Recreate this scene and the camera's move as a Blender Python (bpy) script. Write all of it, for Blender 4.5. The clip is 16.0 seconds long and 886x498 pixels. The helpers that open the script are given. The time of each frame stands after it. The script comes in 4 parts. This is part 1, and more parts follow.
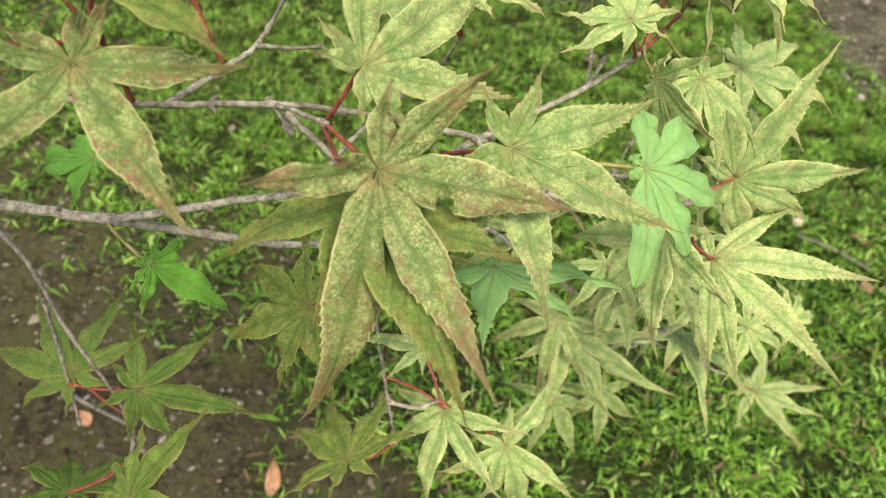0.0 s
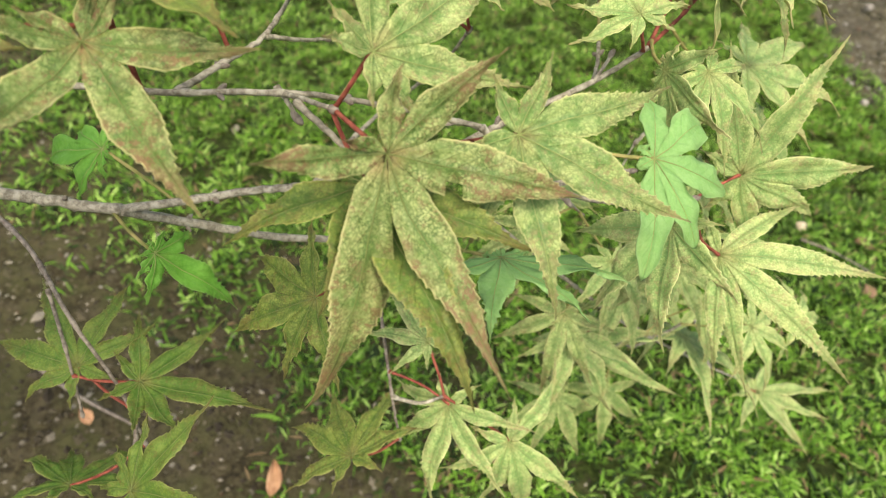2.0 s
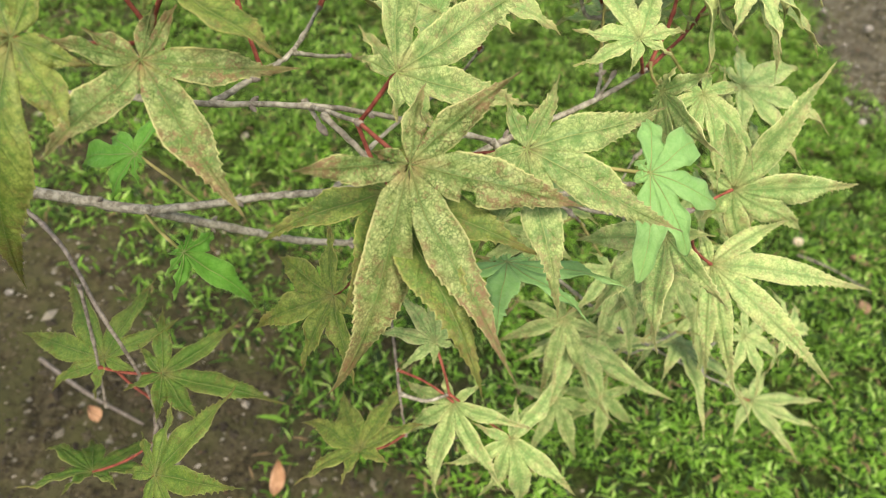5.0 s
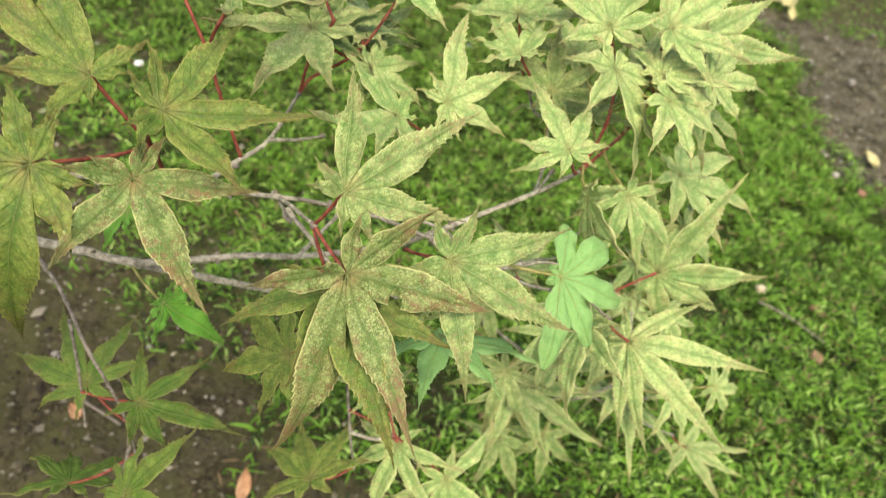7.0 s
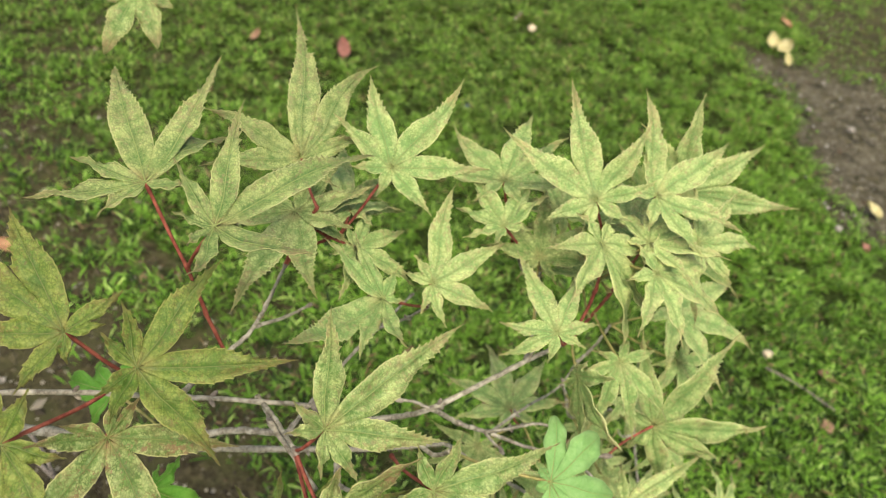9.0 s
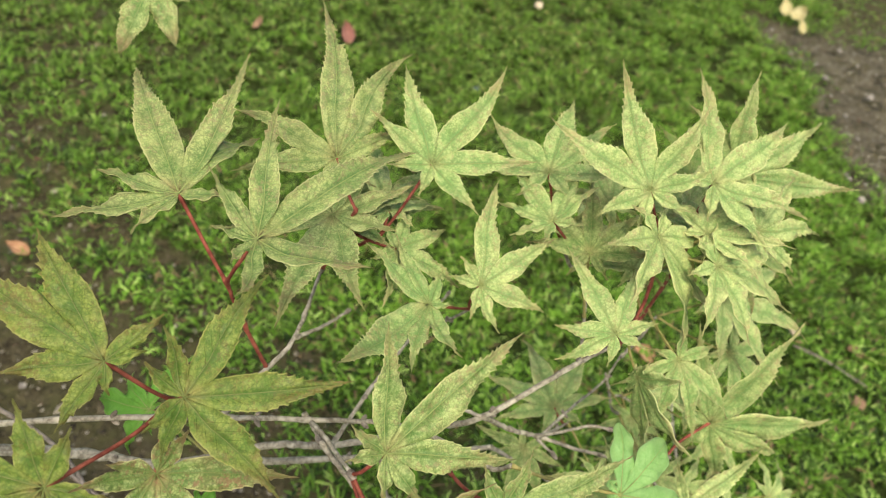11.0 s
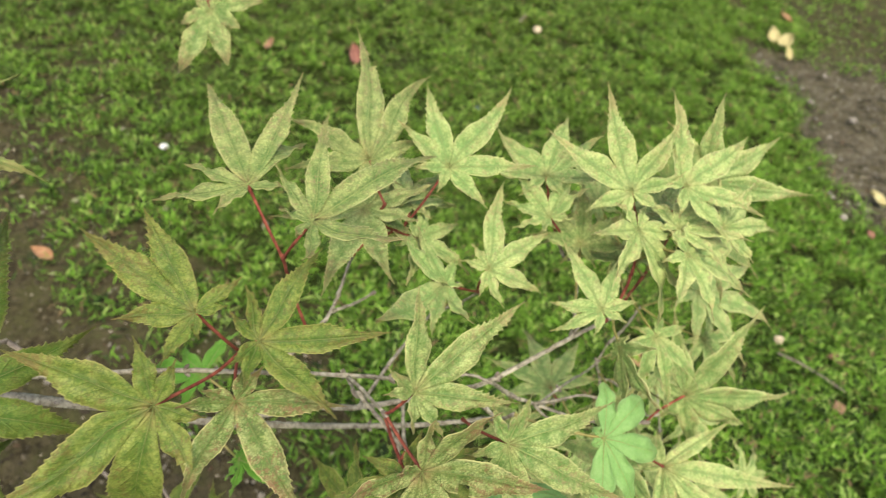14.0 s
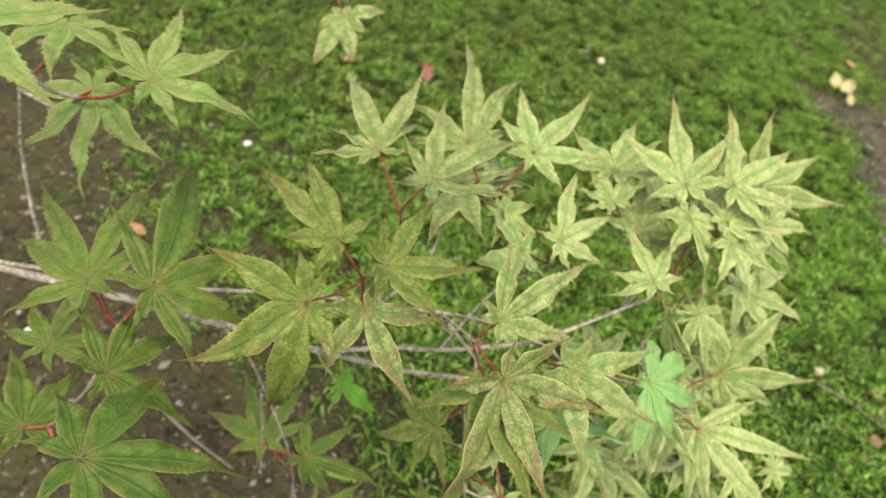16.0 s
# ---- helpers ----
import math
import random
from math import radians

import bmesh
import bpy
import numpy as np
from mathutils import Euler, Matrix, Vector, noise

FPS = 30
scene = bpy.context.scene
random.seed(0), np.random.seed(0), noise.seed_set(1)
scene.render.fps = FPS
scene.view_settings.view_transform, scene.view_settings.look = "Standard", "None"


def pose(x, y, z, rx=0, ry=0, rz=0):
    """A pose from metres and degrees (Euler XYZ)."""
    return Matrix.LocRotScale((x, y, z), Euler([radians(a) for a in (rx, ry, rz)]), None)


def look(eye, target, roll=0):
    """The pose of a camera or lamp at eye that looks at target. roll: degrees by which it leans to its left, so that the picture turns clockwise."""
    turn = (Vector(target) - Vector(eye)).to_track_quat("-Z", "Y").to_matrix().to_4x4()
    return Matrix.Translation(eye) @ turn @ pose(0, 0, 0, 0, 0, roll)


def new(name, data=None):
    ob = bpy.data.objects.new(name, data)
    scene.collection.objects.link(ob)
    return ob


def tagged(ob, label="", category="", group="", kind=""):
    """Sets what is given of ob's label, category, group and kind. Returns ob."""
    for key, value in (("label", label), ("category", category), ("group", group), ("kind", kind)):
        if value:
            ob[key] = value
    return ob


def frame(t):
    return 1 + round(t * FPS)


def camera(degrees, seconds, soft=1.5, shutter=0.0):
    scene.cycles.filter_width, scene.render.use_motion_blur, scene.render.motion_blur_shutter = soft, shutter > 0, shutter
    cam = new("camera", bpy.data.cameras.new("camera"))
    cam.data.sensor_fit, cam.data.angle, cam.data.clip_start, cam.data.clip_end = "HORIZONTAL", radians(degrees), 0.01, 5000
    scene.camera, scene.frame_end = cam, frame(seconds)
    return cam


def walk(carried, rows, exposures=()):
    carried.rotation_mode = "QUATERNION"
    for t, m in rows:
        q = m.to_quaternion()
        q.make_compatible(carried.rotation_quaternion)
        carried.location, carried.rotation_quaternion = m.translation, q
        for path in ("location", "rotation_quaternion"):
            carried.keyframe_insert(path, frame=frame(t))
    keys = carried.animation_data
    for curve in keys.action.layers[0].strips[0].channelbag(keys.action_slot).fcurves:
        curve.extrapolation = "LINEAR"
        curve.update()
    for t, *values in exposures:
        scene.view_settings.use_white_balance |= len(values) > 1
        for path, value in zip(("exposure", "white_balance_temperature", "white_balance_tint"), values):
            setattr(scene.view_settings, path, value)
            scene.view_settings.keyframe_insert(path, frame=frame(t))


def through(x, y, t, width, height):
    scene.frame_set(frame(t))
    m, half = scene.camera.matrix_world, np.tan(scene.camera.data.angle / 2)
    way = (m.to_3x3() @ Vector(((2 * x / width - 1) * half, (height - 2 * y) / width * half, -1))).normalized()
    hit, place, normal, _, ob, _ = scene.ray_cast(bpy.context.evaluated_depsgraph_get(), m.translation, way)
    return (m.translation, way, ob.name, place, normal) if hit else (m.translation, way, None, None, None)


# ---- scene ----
cam = camera(69.35, 16.0, soft=1.1, shutter=0.4)
PATH = [
    (0, 0.0013, 0.0008, 0.5549, 39.33, -3.89, 4.71),
    (0.5, -0.001, 0.002, 0.5529, 39.36, -4.19, 5.32),
    (1, -0.0018, 0.0005, 0.5506, 39.48, -4.25, 5.57),
    (1.5, -0.0026, -0.0016, 0.5532, 39.56, -4.33, 5.1),
    (2, 0.0002, -0.0022, 0.5518, 39.75, -4.05, 5.11),
    (2.5, -0.0006, -0.0056, 0.5551, 39.87, -3.92, 4.91),
    (3, -0.0014, -0.0055, 0.5549, 39.94, -4.1, 5.66),
    (5.5, -0.0027, -0.0162, 0.5646, 40.7, -5.27, 6.18),
    (6, 0.0045, -0.0179, 0.5719, 40.61, -6.76, 7.92),
    (6.5, 0.0123, -0.0138, 0.5913, 40.48, -7.49, 8.28),
    (7, 0.0105, -0.0127, 0.6055, 40.48, -7.85, 8.8),
    (7.5, 0.0193, -0.0019, 0.6259, 41.85, -8.46, 8.9),
    (8, 0.0133, 0.0088, 0.6376, 42.68, -8.69, 9.77),
    (8.5, 0.0091, 0.0198, 0.6458, 43.16, -7.29, 8.77),
    (9, 0.0063, 0.034, 0.6439, 42.78, -6.51, 8.17),
    (9.5, -0.0064, 0.0414, 0.6399, 41.98, -6.27, 8.16),
    (12, -0.0131, 0.0557, 0.6316, 41.19, -4.09, 6.38),
    (12.5, -0.022, 0.0646, 0.6243, 40.98, -5.35, 6.8),
    (13, -0.0136, 0.0429, 0.6502, 41.25, -4.92, 6.95),
    (13.5, -0.0006, 0.0118, 0.6722, 41.93, -4.25, 7.21),
    (14, -0.0142, 0.0073, 0.6599, 42.99, -5.33, 7.23),
    (14.5, -0.019, -0.0228, 0.6652, 44.51, -5.33, 7.56),
    (15, -0.0183, -0.0415, 0.669, 45.1, -5.48, 8.72),
    (15.5, -0.0257, -0.0473, 0.6635, 45.45, -4.67, 8.66),
    (16, -0.026, -0.0552, 0.6794, 44.65, -5.93, 13.32),
]
cam.data.dof.use_dof = True
cam.data.dof.focus_distance, cam.data.dof.aperture_fstop = 0.185, 17.5
EXPOSURES = [(0.0, 1.02, 6950.0, 8.0), (7.0, 1.02, 6950.0, 8.0), (9.0, 0.82, 6950.0, 8.0), (13.0, 0.82, 6950.0, 8.0), (16.0, 0.93, 6950.0, 8.0)]
walk(cam, [(t, pose(x, y, z, rx, ry, rz)) for t, x, y, z, rx, ry, rz in PATH], EXPOSURES)

# ---- world and light: a bright overcast day ----
world = bpy.data.worlds.new("world")
scene.world = world
world.use_nodes = True
wn = world.node_tree.nodes
sky = wn.new("ShaderNodeTexSky")
sky.sky_type, sky.sun_disc = "NISHITA", False
sky.sun_elevation, sky.sun_rotation = radians(62), radians(200)
sky.dust_density = 4.0
world.node_tree.links.new(sky.outputs["Color"], wn["Background"].inputs["Color"])
wn["Background"].inputs["Strength"].default_value = 0.15
sun = new("sun", bpy.data.lights.new("sun", "SUN"))
sun.data.energy, sun.data.angle, sun.data.color = 1.5, radians(14), (1.0, 0.96, 0.88)
sun.matrix_world = look((0.75, -0.55, 1.8), (0, 0, 0))


# ---- materials ----
class Mat:
    """A small helper for node materials."""

    def __init__(self, name, rough=0.6, spec=0.35):
        self.m = bpy.data.materials.new(name)
        self.m.use_nodes = True
        self.t = self.m.node_tree
        self.b = self.t.nodes["Principled BSDF"]
        self.b.inputs["Roughness"].default_value = rough
        self.b.inputs["Specular IOR Level"].default_value = spec

    def n(self, kind, **inputs):
        node = self.t.nodes.new(kind)
        for key, value in inputs.items():
            self.put(value, node.inputs[key.replace("_", " ")])
        return node

    def put(self, value, socket):
        if isinstance(value, bpy.types.NodeSocket):
            self.t.links.new(value, socket)
        else:
            socket.default_value = value

    def math(self, op, a, b=0.0, clamp=False):
        node = self.t.nodes.new("ShaderNodeMath")
        node.operation, node.use_clamp = op, clamp
        self.put(a, node.inputs[0]), self.put(b, node.inputs[1])
        return node.outputs[0]

    def ramp(self, value, lo, hi, a=0.0, b=1.0):
        node = self.t.nodes.new("ShaderNodeMapRange")
        node.interpolation_type = "SMOOTHSTEP"
        for socket, v in zip(node.inputs, (value, lo, hi, a, b)):
            self.put(v, socket)
        return node.outputs[0]

    def mix(self, factor, a, b, blend="MIX"):
        node = self.t.nodes.new("ShaderNodeMix")
        node.data_type, node.blend_type = "RGBA", blend
        self.put(factor, node.inputs[0])
        for v, socket in ((a, node.inputs[6]), (b, node.inputs[7])):
            self.put((*v, 1.0) if isinstance(v, tuple) else v, socket)
        return node.outputs[2]

    def noise(self, scale, detail=3.0, vector=None, rough=0.55):
        node = self.n("ShaderNodeTexNoise", Scale=scale, Detail=detail, Roughness=rough)
        if vector:
            self.put(vector, node.inputs["Vector"])
        return node.outputs[0]

    def place(self):
        """Object coordinates, shifted by the object's own random number."""
        tex, info = self.n("ShaderNodeTexCoord"), self.n("ShaderNodeObjectInfo")
        add = self.t.nodes.new("ShaderNodeVectorMath")
        add.operation = "ADD"
        self.put(tex.outputs["Object"], add.inputs[0])
        self.put(info.outputs["Random"], add.inputs[1])
        return add.outputs[0], info.outputs["Random"]

    def bump(self, height, strength, distance):
        node = self.n("ShaderNodeBump", Height=height, Strength=strength, Distance=distance)
        self.put(node.outputs[0], self.b.inputs["Normal"])

    def done(self, colour, through=0.0):
        self.put((*colour, 1.0) if isinstance(colour, tuple) else colour, self.b.inputs["Base Color"])
        if through:
            thin = self.n("ShaderNodeBsdfTranslucent", Color=colour)
            mix = self.n("ShaderNodeMixShader", Fac=through)
            self.put(self.b.outputs[0], mix.inputs[1]), self.put(thin.outputs[0], mix.inputs[2])
            self.put(mix.outputs[0], self.t.nodes["Material Output"].inputs["Surface"])
        return self.m


def leaf_material(name, green, cream, mottle, brown, rim):
    m = Mat(name, rough=0.55, spec=0.3)
    place, rnd = m.place()
    uv = m.n("ShaderNodeSeparateXYZ", Vector=m.n("ShaderNodeTexCoord").outputs["UV"])
    across = m.math("ABSOLUTE", m.math("MULTIPLY", m.math("SUBTRACT", uv.outputs[0], 0.5), 2.0))
    along = uv.outputs[1]
    # green along the ribs, pale towards the margins, with soft patches and a fine grain
    soft = m.ramp(m.noise(210.0, 5.0, place, 0.7), 0.40, 0.60)
    fine = m.ramp(m.noise(900.0, 4.0, place, 0.7), 0.36, 0.64)
    patch = m.math("ADD", m.math("MULTIPLY", soft, 0.54), m.math("MULTIPLY", fine, 0.40))
    patch = m.math("ADD", patch, m.math("MULTIPLY", m.math("SUBTRACT", rnd, 0.50), 0.30))
    patch = m.math("ADD", patch, m.math("MULTIPLY", m.math("SUBTRACT", across, 0.48), 0.42), True)
    colour = m.mix(patch, green, cream)
    warp = m.n("ShaderNodeTexNoise", Scale=420.0, Detail=3.0, Vector=place)
    bent = m.t.nodes.new("ShaderNodeVectorMath")
    bent.operation = "MULTIPLY_ADD"
    m.put(warp.outputs["Color"], bent.inputs[0])
    bent.inputs[1].default_value = (0.0034, 0.0034, 0.0034)
    m.put(place, bent.inputs[2])
    cells = m.n("ShaderNodeTexVoronoi", Scale=900.0, Vector=bent.outputs[0])
    cells.feature = "DISTANCE_TO_EDGE"
    net = m.ramp(cells.outputs["Distance"], 0.0, 0.22, 1.0, 0.0)
    broken = m.ramp(m.noise(260.0, 3.0, place), 0.34, 0.62, 0.45, 1.0)
    net = m.math("MULTIPLY", net, broken)
    colour = m.mix(m.math("MULTIPLY", net, 0.92 * mottle), colour, (green[0] * 0.55, green[1] * 0.58, green[2] * 0.5))
    # russet freckles in drifts, more of them towards margins and tips
    drift = m.math("ADD", m.math("MULTIPLY", along, 0.12), m.math("MULTIPLY", across, 0.03))
    rust = m.ramp(m.math("ADD", m.noise(520.0, 6.0, place, 0.85), drift), 0.555, 0.63)
    where = m.ramp(m.noise(120.0, 3.0, place), 0.40, 0.62, 0.15, 1.0)
    colour = m.mix(m.math("MULTIPLY", m.math("MULTIPLY", rust, where), 0.80 * mottle), colour, brown)
    cloud = m.ramp(m.math("ADD", m.noise(110.0, 4.0, place), m.math("MULTIPLY", drift, 0.5)), 0.52, 0.68)
    colour = m.mix(m.math("MULTIPLY", cloud, 0.20 * mottle), colour, brown)
    # side veins and the midrib
    side = m.math("SINE", m.math("SUBTRACT", m.math("MULTIPLY", along, 62.0), m.math("MULTIPLY", across, 11.0)))
    side = m.math("MULTIPLY", m.ramp(side, 0.80, 1.0), m.ramp(across, 0.95, 0.4))
    colour = m.mix(m.math("MULTIPLY", side, 0.10), colour, (green[0] * 0.7, green[1] * 0.8, green[2] * 0.8))
    rib = m.ramp(across, 0.02, 0.26, 1.0, 0.0)
    colour = m.mix(m.math("MULTIPLY", rib, 0.42 * min(1.0, 2.0 * mottle)), colour, (green[0] * 0.62, green[1] * 0.72, green[2] * 0.75))
    core = m.ramp(across, 0.0, 0.045, 1.0, 0.0)
    colour = m.mix(m.math("MULTIPLY", core, 0.5), colour, (green[0] * 1.3, green[1] * 1.25, green[2]))
    # pale margin, reddish at the leaf's end
    edge = m.math("MULTIPLY", m.ramp(across, 0.90, 0.99), m.ramp(along, 0.12, 0.3))
    colour = m.mix(m.math("MULTIPLY", edge, 0.75), colour, rim)
    tip = m.ramp(m.math("ADD", along, m.math("MULTIPLY", m.noise(180.0, 3.0, place), 0.4)), 0.80, 1.14)
    colour = m.mix(m.math("MULTIPLY", tip, 0.10 + 0.38 * mottle), colour, brown)
    heart = m.ramp(m.math("ADD", along, m.math("MULTIPLY", m.noise(260.0, 3.0, place), 0.16)), 0.07, 0.24, 1.0, 0.0)
    colour = m.mix(m.math("MULTIPLY", heart, 0.10 + 0.50 * mottle), colour, (0.38, 0.23, 0.10))
    m.put(m.ramp(m.noise(300.0, 3.0, place), 0.3, 0.7, 0.42, 0.68), m.b.inputs["Roughness"])
    height = m.math("ADD", m.math("MULTIPLY", cells.outputs["Distance"], 0.8), m.math("MULTIPLY", side, -0.9))
    m.bump(m.math("SUBTRACT", height, m.math("MULTIPLY", rib, 1.2)), 0.5, 0.0005)
    return m.done(colour, 0.24)


LEAF_PALE = leaf_material("pale_variegated_leaf", (0.224, 0.375, 0.100), (0.620, 0.690, 0.256), 0.6, (0.43, 0.285, 0.145), (0.74, 0.74, 0.34))
# a dimmed copy of the lime leaf: the dimness is put into its colour
LEAF_DIM = leaf_material("dimmed_grey_green_leaf", (0.130, 0.236, 0.052), (0.450, 0.500, 0.170), 0.68, (0.29, 0.19, 0.10), (0.58, 0.58, 0.25))
LEAF_MID = leaf_material("lime_variegated_leaf", (0.148, 0.264, 0.058), (0.535, 0.600, 0.215), 0.66, (0.31, 0.195, 0.098), (0.63, 0.62, 0.26))
LEAF_PINK = leaf_material("mottled_variegated_leaf", (0.126, 0.216, 0.041), (0.432, 0.472, 0.170), 1.0, (0.235, 0.122, 0.060), (0.68, 0.64, 0.27))
# next two: greener leaves, with part of the left side's shade in their colour
LEAF_OLIVE = leaf_material("yellow_green_leaf", (0.092, 0.172, 0.020), (0.298, 0.350, 0.072), 0.62, (0.19, 0.104, 0.040), (0.40, 0.39, 0.115))
LEAF_SHADE = leaf_material("dull_shaded_leaf", (0.074, 0.160, 0.016), (0.200, 0.272, 0.046), 0.55, (0.15, 0.085, 0.030), (0.30, 0.31, 0.090))
LEAF_LIME = leaf_material("light_green_leaf", (0.150, 0.270, 0.052), (0.330, 0.410, 0.115), 0.45, (0.30, 0.185, 0.08), (0.44, 0.46, 0.17))
LEAF_GREEN = leaf_material("green_leaf", (0.130, 0.34, 0.035), (0.19, 0.42, 0.06), 0.12, (0.22, 0.20, 0.06), (0.25, 0.45, 0.10))
LEAF_TEAL = leaf_material("smooth_green_leaf", (0.225, 0.430, 0.115), (0.30, 0.50, 0.16), 0.08, (0.22, 0.20, 0.06), (0.34, 0.54, 0.20))


VEIN = leaf_material("leaf_vein", (0.220, 0.340, 0.085), (0.300, 0.400, 0.120), 0.2, (0.20, 0.12, 0.05), (0.2, 0.28, 0.06))
VEIN_DARK = leaf_material("dull_leaf_vein", (0.090, 0.170, 0.030), (0.140, 0.220, 0.050), 0.2, (0.20, 0.12, 0.05), (0.2, 0.28, 0.06))


def bark_material(name, dark, light, scale):
    m = Mat(name, rough=0.8, spec=0.2)
    place, rnd = m.place()
    grain = m.noise(scale, 5.0, place, 0.7)
    colour = m.mix(m.ramp(grain, 0.35, 0.65), dark, light)
    colour = m.mix(m.math("MULTIPLY", m.ramp(m.noise(scale * 0.3, 3.0, place), 0.55, 0.68), 0.7), colour, tuple(min(1.0, c * 1.5) for c in light))
    m.bump(grain, 0.5, 0.0004)
    return m.done(colour)


BARK = bark_material("grey_bark", (0.165, 0.142, 0.098), (0.400, 0.360, 0.270), 420.0)
DEAD = bark_material("dead_bark", (0.12, 0.095, 0.070), (0.29, 0.245, 0.190), 380.0)
PETIOLE = bark_material("red_petiole", (0.16, 0.038, 0.024), (0.31, 0.090, 0.056), 300.0)
STALK = bark_material("olive_petiole", (0.18, 0.19, 0.05), (0.30, 0.25, 0.09), 300.0)


def ground_material():
    m = Mat("mossy_soil", rough=0.95, spec=0.1)
    place = m.n("ShaderNodeTexCoord").outputs["Object"]
    moss = m.n("ShaderNodeAttribute")
    moss.attribute_name = "moss"
    grit = m.noise(160.0, 6.0, place, 0.75)
    soil = m.mix(m.ramp(grit, 0.35, 0.68), (0.020, 0.016, 0.009), (0.096, 0.080, 0.038))
    soil = m.mix(m.math("MULTIPLY", m.ramp(m.noise(48.0, 5.0, place, 0.7), 0.44, 0.60), 0.7), soil, (0.104, 0.087, 0.047))
    soil = m.mix(m.ramp(m.noise(22.0, 4.0, place), 0.40, 0.66), soil, (0.080, 0.078, 0.030))
    dry = m.n("ShaderNodeAttribute")
    dry.attribute_name = "dry"
    crust = m.mix(m.ramp(m.noise(34.0, 6.0, place, 0.7), 0.36, 0.62), (0.038, 0.032, 0.018), (0.142, 0.124, 0.080))
    crust = m.mix(m.math("MULTIPLY", m.ramp(m.noise(210.0, 4.0, place, 0.7), 0.55, 0.66), 0.75), crust, (0.32, 0.285, 0.225))
    soil = m.mix(m.math("MULTIPLY", dry.outputs["Fac"], m.ramp(m.noise(120.0, 6.0, place, 0.75), 0.26, 0.50)), soil, crust)
    stones = m.n("ShaderNodeTexVoronoi", Scale=95.0, Vector=place)
    pale = m.math("MULTIPLY", m.ramp(stones.outputs["Distance"], 0.20, 0.30, 1.0, 0.0), m.ramp(m.noise(60.0, 2.0, place), 0.55, 0.63))
    soil = m.mix(m.math("MULTIPLY", pale, 0.7), soil, (0.30, 0.27, 0.21))
    # near-black under the blades: the darkness of the gaps is put into this colour
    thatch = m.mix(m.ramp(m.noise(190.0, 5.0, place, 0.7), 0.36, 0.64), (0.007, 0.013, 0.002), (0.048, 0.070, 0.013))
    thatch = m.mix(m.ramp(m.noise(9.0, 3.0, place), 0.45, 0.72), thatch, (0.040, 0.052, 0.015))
    lawn = m.n("ShaderNodeAttribute")
    lawn.attribute_name = "lawn"
    turf = m.mix(m.ramp(m.noise(150.0, 6.0, place, 0.75), 0.38, 0.64), (0.022, 0.043, 0.006), (0.080, 0.130, 0.019))
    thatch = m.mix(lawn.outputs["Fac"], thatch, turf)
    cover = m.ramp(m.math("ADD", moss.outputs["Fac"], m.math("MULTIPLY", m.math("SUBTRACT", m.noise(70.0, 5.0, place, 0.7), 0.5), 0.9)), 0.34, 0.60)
    m.bump(m.math("ADD", grit, stones.outputs["Distance"]), 0.9, 0.006)
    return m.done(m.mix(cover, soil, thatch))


GROUND = ground_material()


def blade_material(name, a, b, c, straw):
    m = Mat(name, rough=0.6, spec=0.25)
    rnd = m.n("ShaderNodeNewGeometry").outputs["Random Per Island"]
    place = m.n("ShaderNodeTexCoord").outputs["Object"]
    colour = m.mix(m.ramp(rnd, 0.12, 0.80), a, b)
    colour = m.mix(m.ramp(rnd, 0.84, 0.97), colour, c)
    colour = m.mix(m.math("MULTIPLY", m.ramp(m.noise(9.0, 4.0, place), 0.36, 0.66), 0.34), colour, a)
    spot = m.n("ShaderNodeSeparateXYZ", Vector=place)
    # the lawn's lighter and darker zones put into the colour by place: olive further off
    far_tone = m.math("ADD", m.math("MULTIPLY", m.math("SUBTRACT", spot.outputs[1], m.math("MULTIPLY", spot.outputs[0], 0.25)), 0.55), m.noise(5.0, 4.0, place))
    colour = m.mix(m.math("MULTIPLY", m.ramp(far_tone, 0.72, 1.35), 0.34), colour, (0.105, 0.135, 0.022))
    # and brightened by place towards the right
    right_tone = m.ramp(m.math("ADD", spot.outputs[0], m.math("MULTIPLY", m.noise(7.0, 4.0, place), 0.4)), 0.25, 0.75)
    colour = m.mix(m.math("MULTIPLY", m.math("MULTIPLY", right_tone, m.ramp(spot.outputs[1], 0.45, 0.85)), 0.25), colour, b)
    colour = m.mix(m.ramp(rnd, 0.05, 0.075, 1.0, 0.0), colour, straw)
    return m.done(colour, 0.25)


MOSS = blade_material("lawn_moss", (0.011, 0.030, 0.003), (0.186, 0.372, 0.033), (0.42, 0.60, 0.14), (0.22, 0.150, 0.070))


CRUMB = blade_material("earth_crumb", (0.034, 0.026, 0.014), (0.118, 0.097, 0.052), (0.42, 0.37, 0.28), (0.10, 0.06, 0.03))


def plain(name, a, b, scale, rough=0.7, through=0.0):
    m = Mat(name, rough=rough)
    place, rnd = m.place()
    grain = m.noise(scale, 4.0, place)
    m.bump(grain, 0.4, 0.0006)
    return m.done(m.mix(m.ramp(grain, 0.35, 0.65), a, b), through)


STONE = plain("pale_stone", (0.15, 0.130, 0.100), (0.31, 0.280, 0.225), 150.0, 0.85)
WHITE = plain("white_petal", (0.62, 0.60, 0.55), (0.85, 0.83, 0.78), 200.0)
BEIGE = plain("beige_nut", (0.48, 0.37, 0.22), (0.68, 0.57, 0.38), 160.0, 0.45)
YELLOW = plain("yellow_dead_leaf", (0.47, 0.41, 0.17), (0.64, 0.57, 0.29), 120.0, 0.6, 0.2)
RED = plain("red_dead_leaf", (0.21, 0.085, 0.060), (0.34, 0.155, 0.11), 130.0, 0.6, 0.15)
ORANGE = plain("orange_dead_leaf", (0.36, 0.18, 0.085), (0.53, 0.31, 0.16), 130.0, 0.6, 0.15)
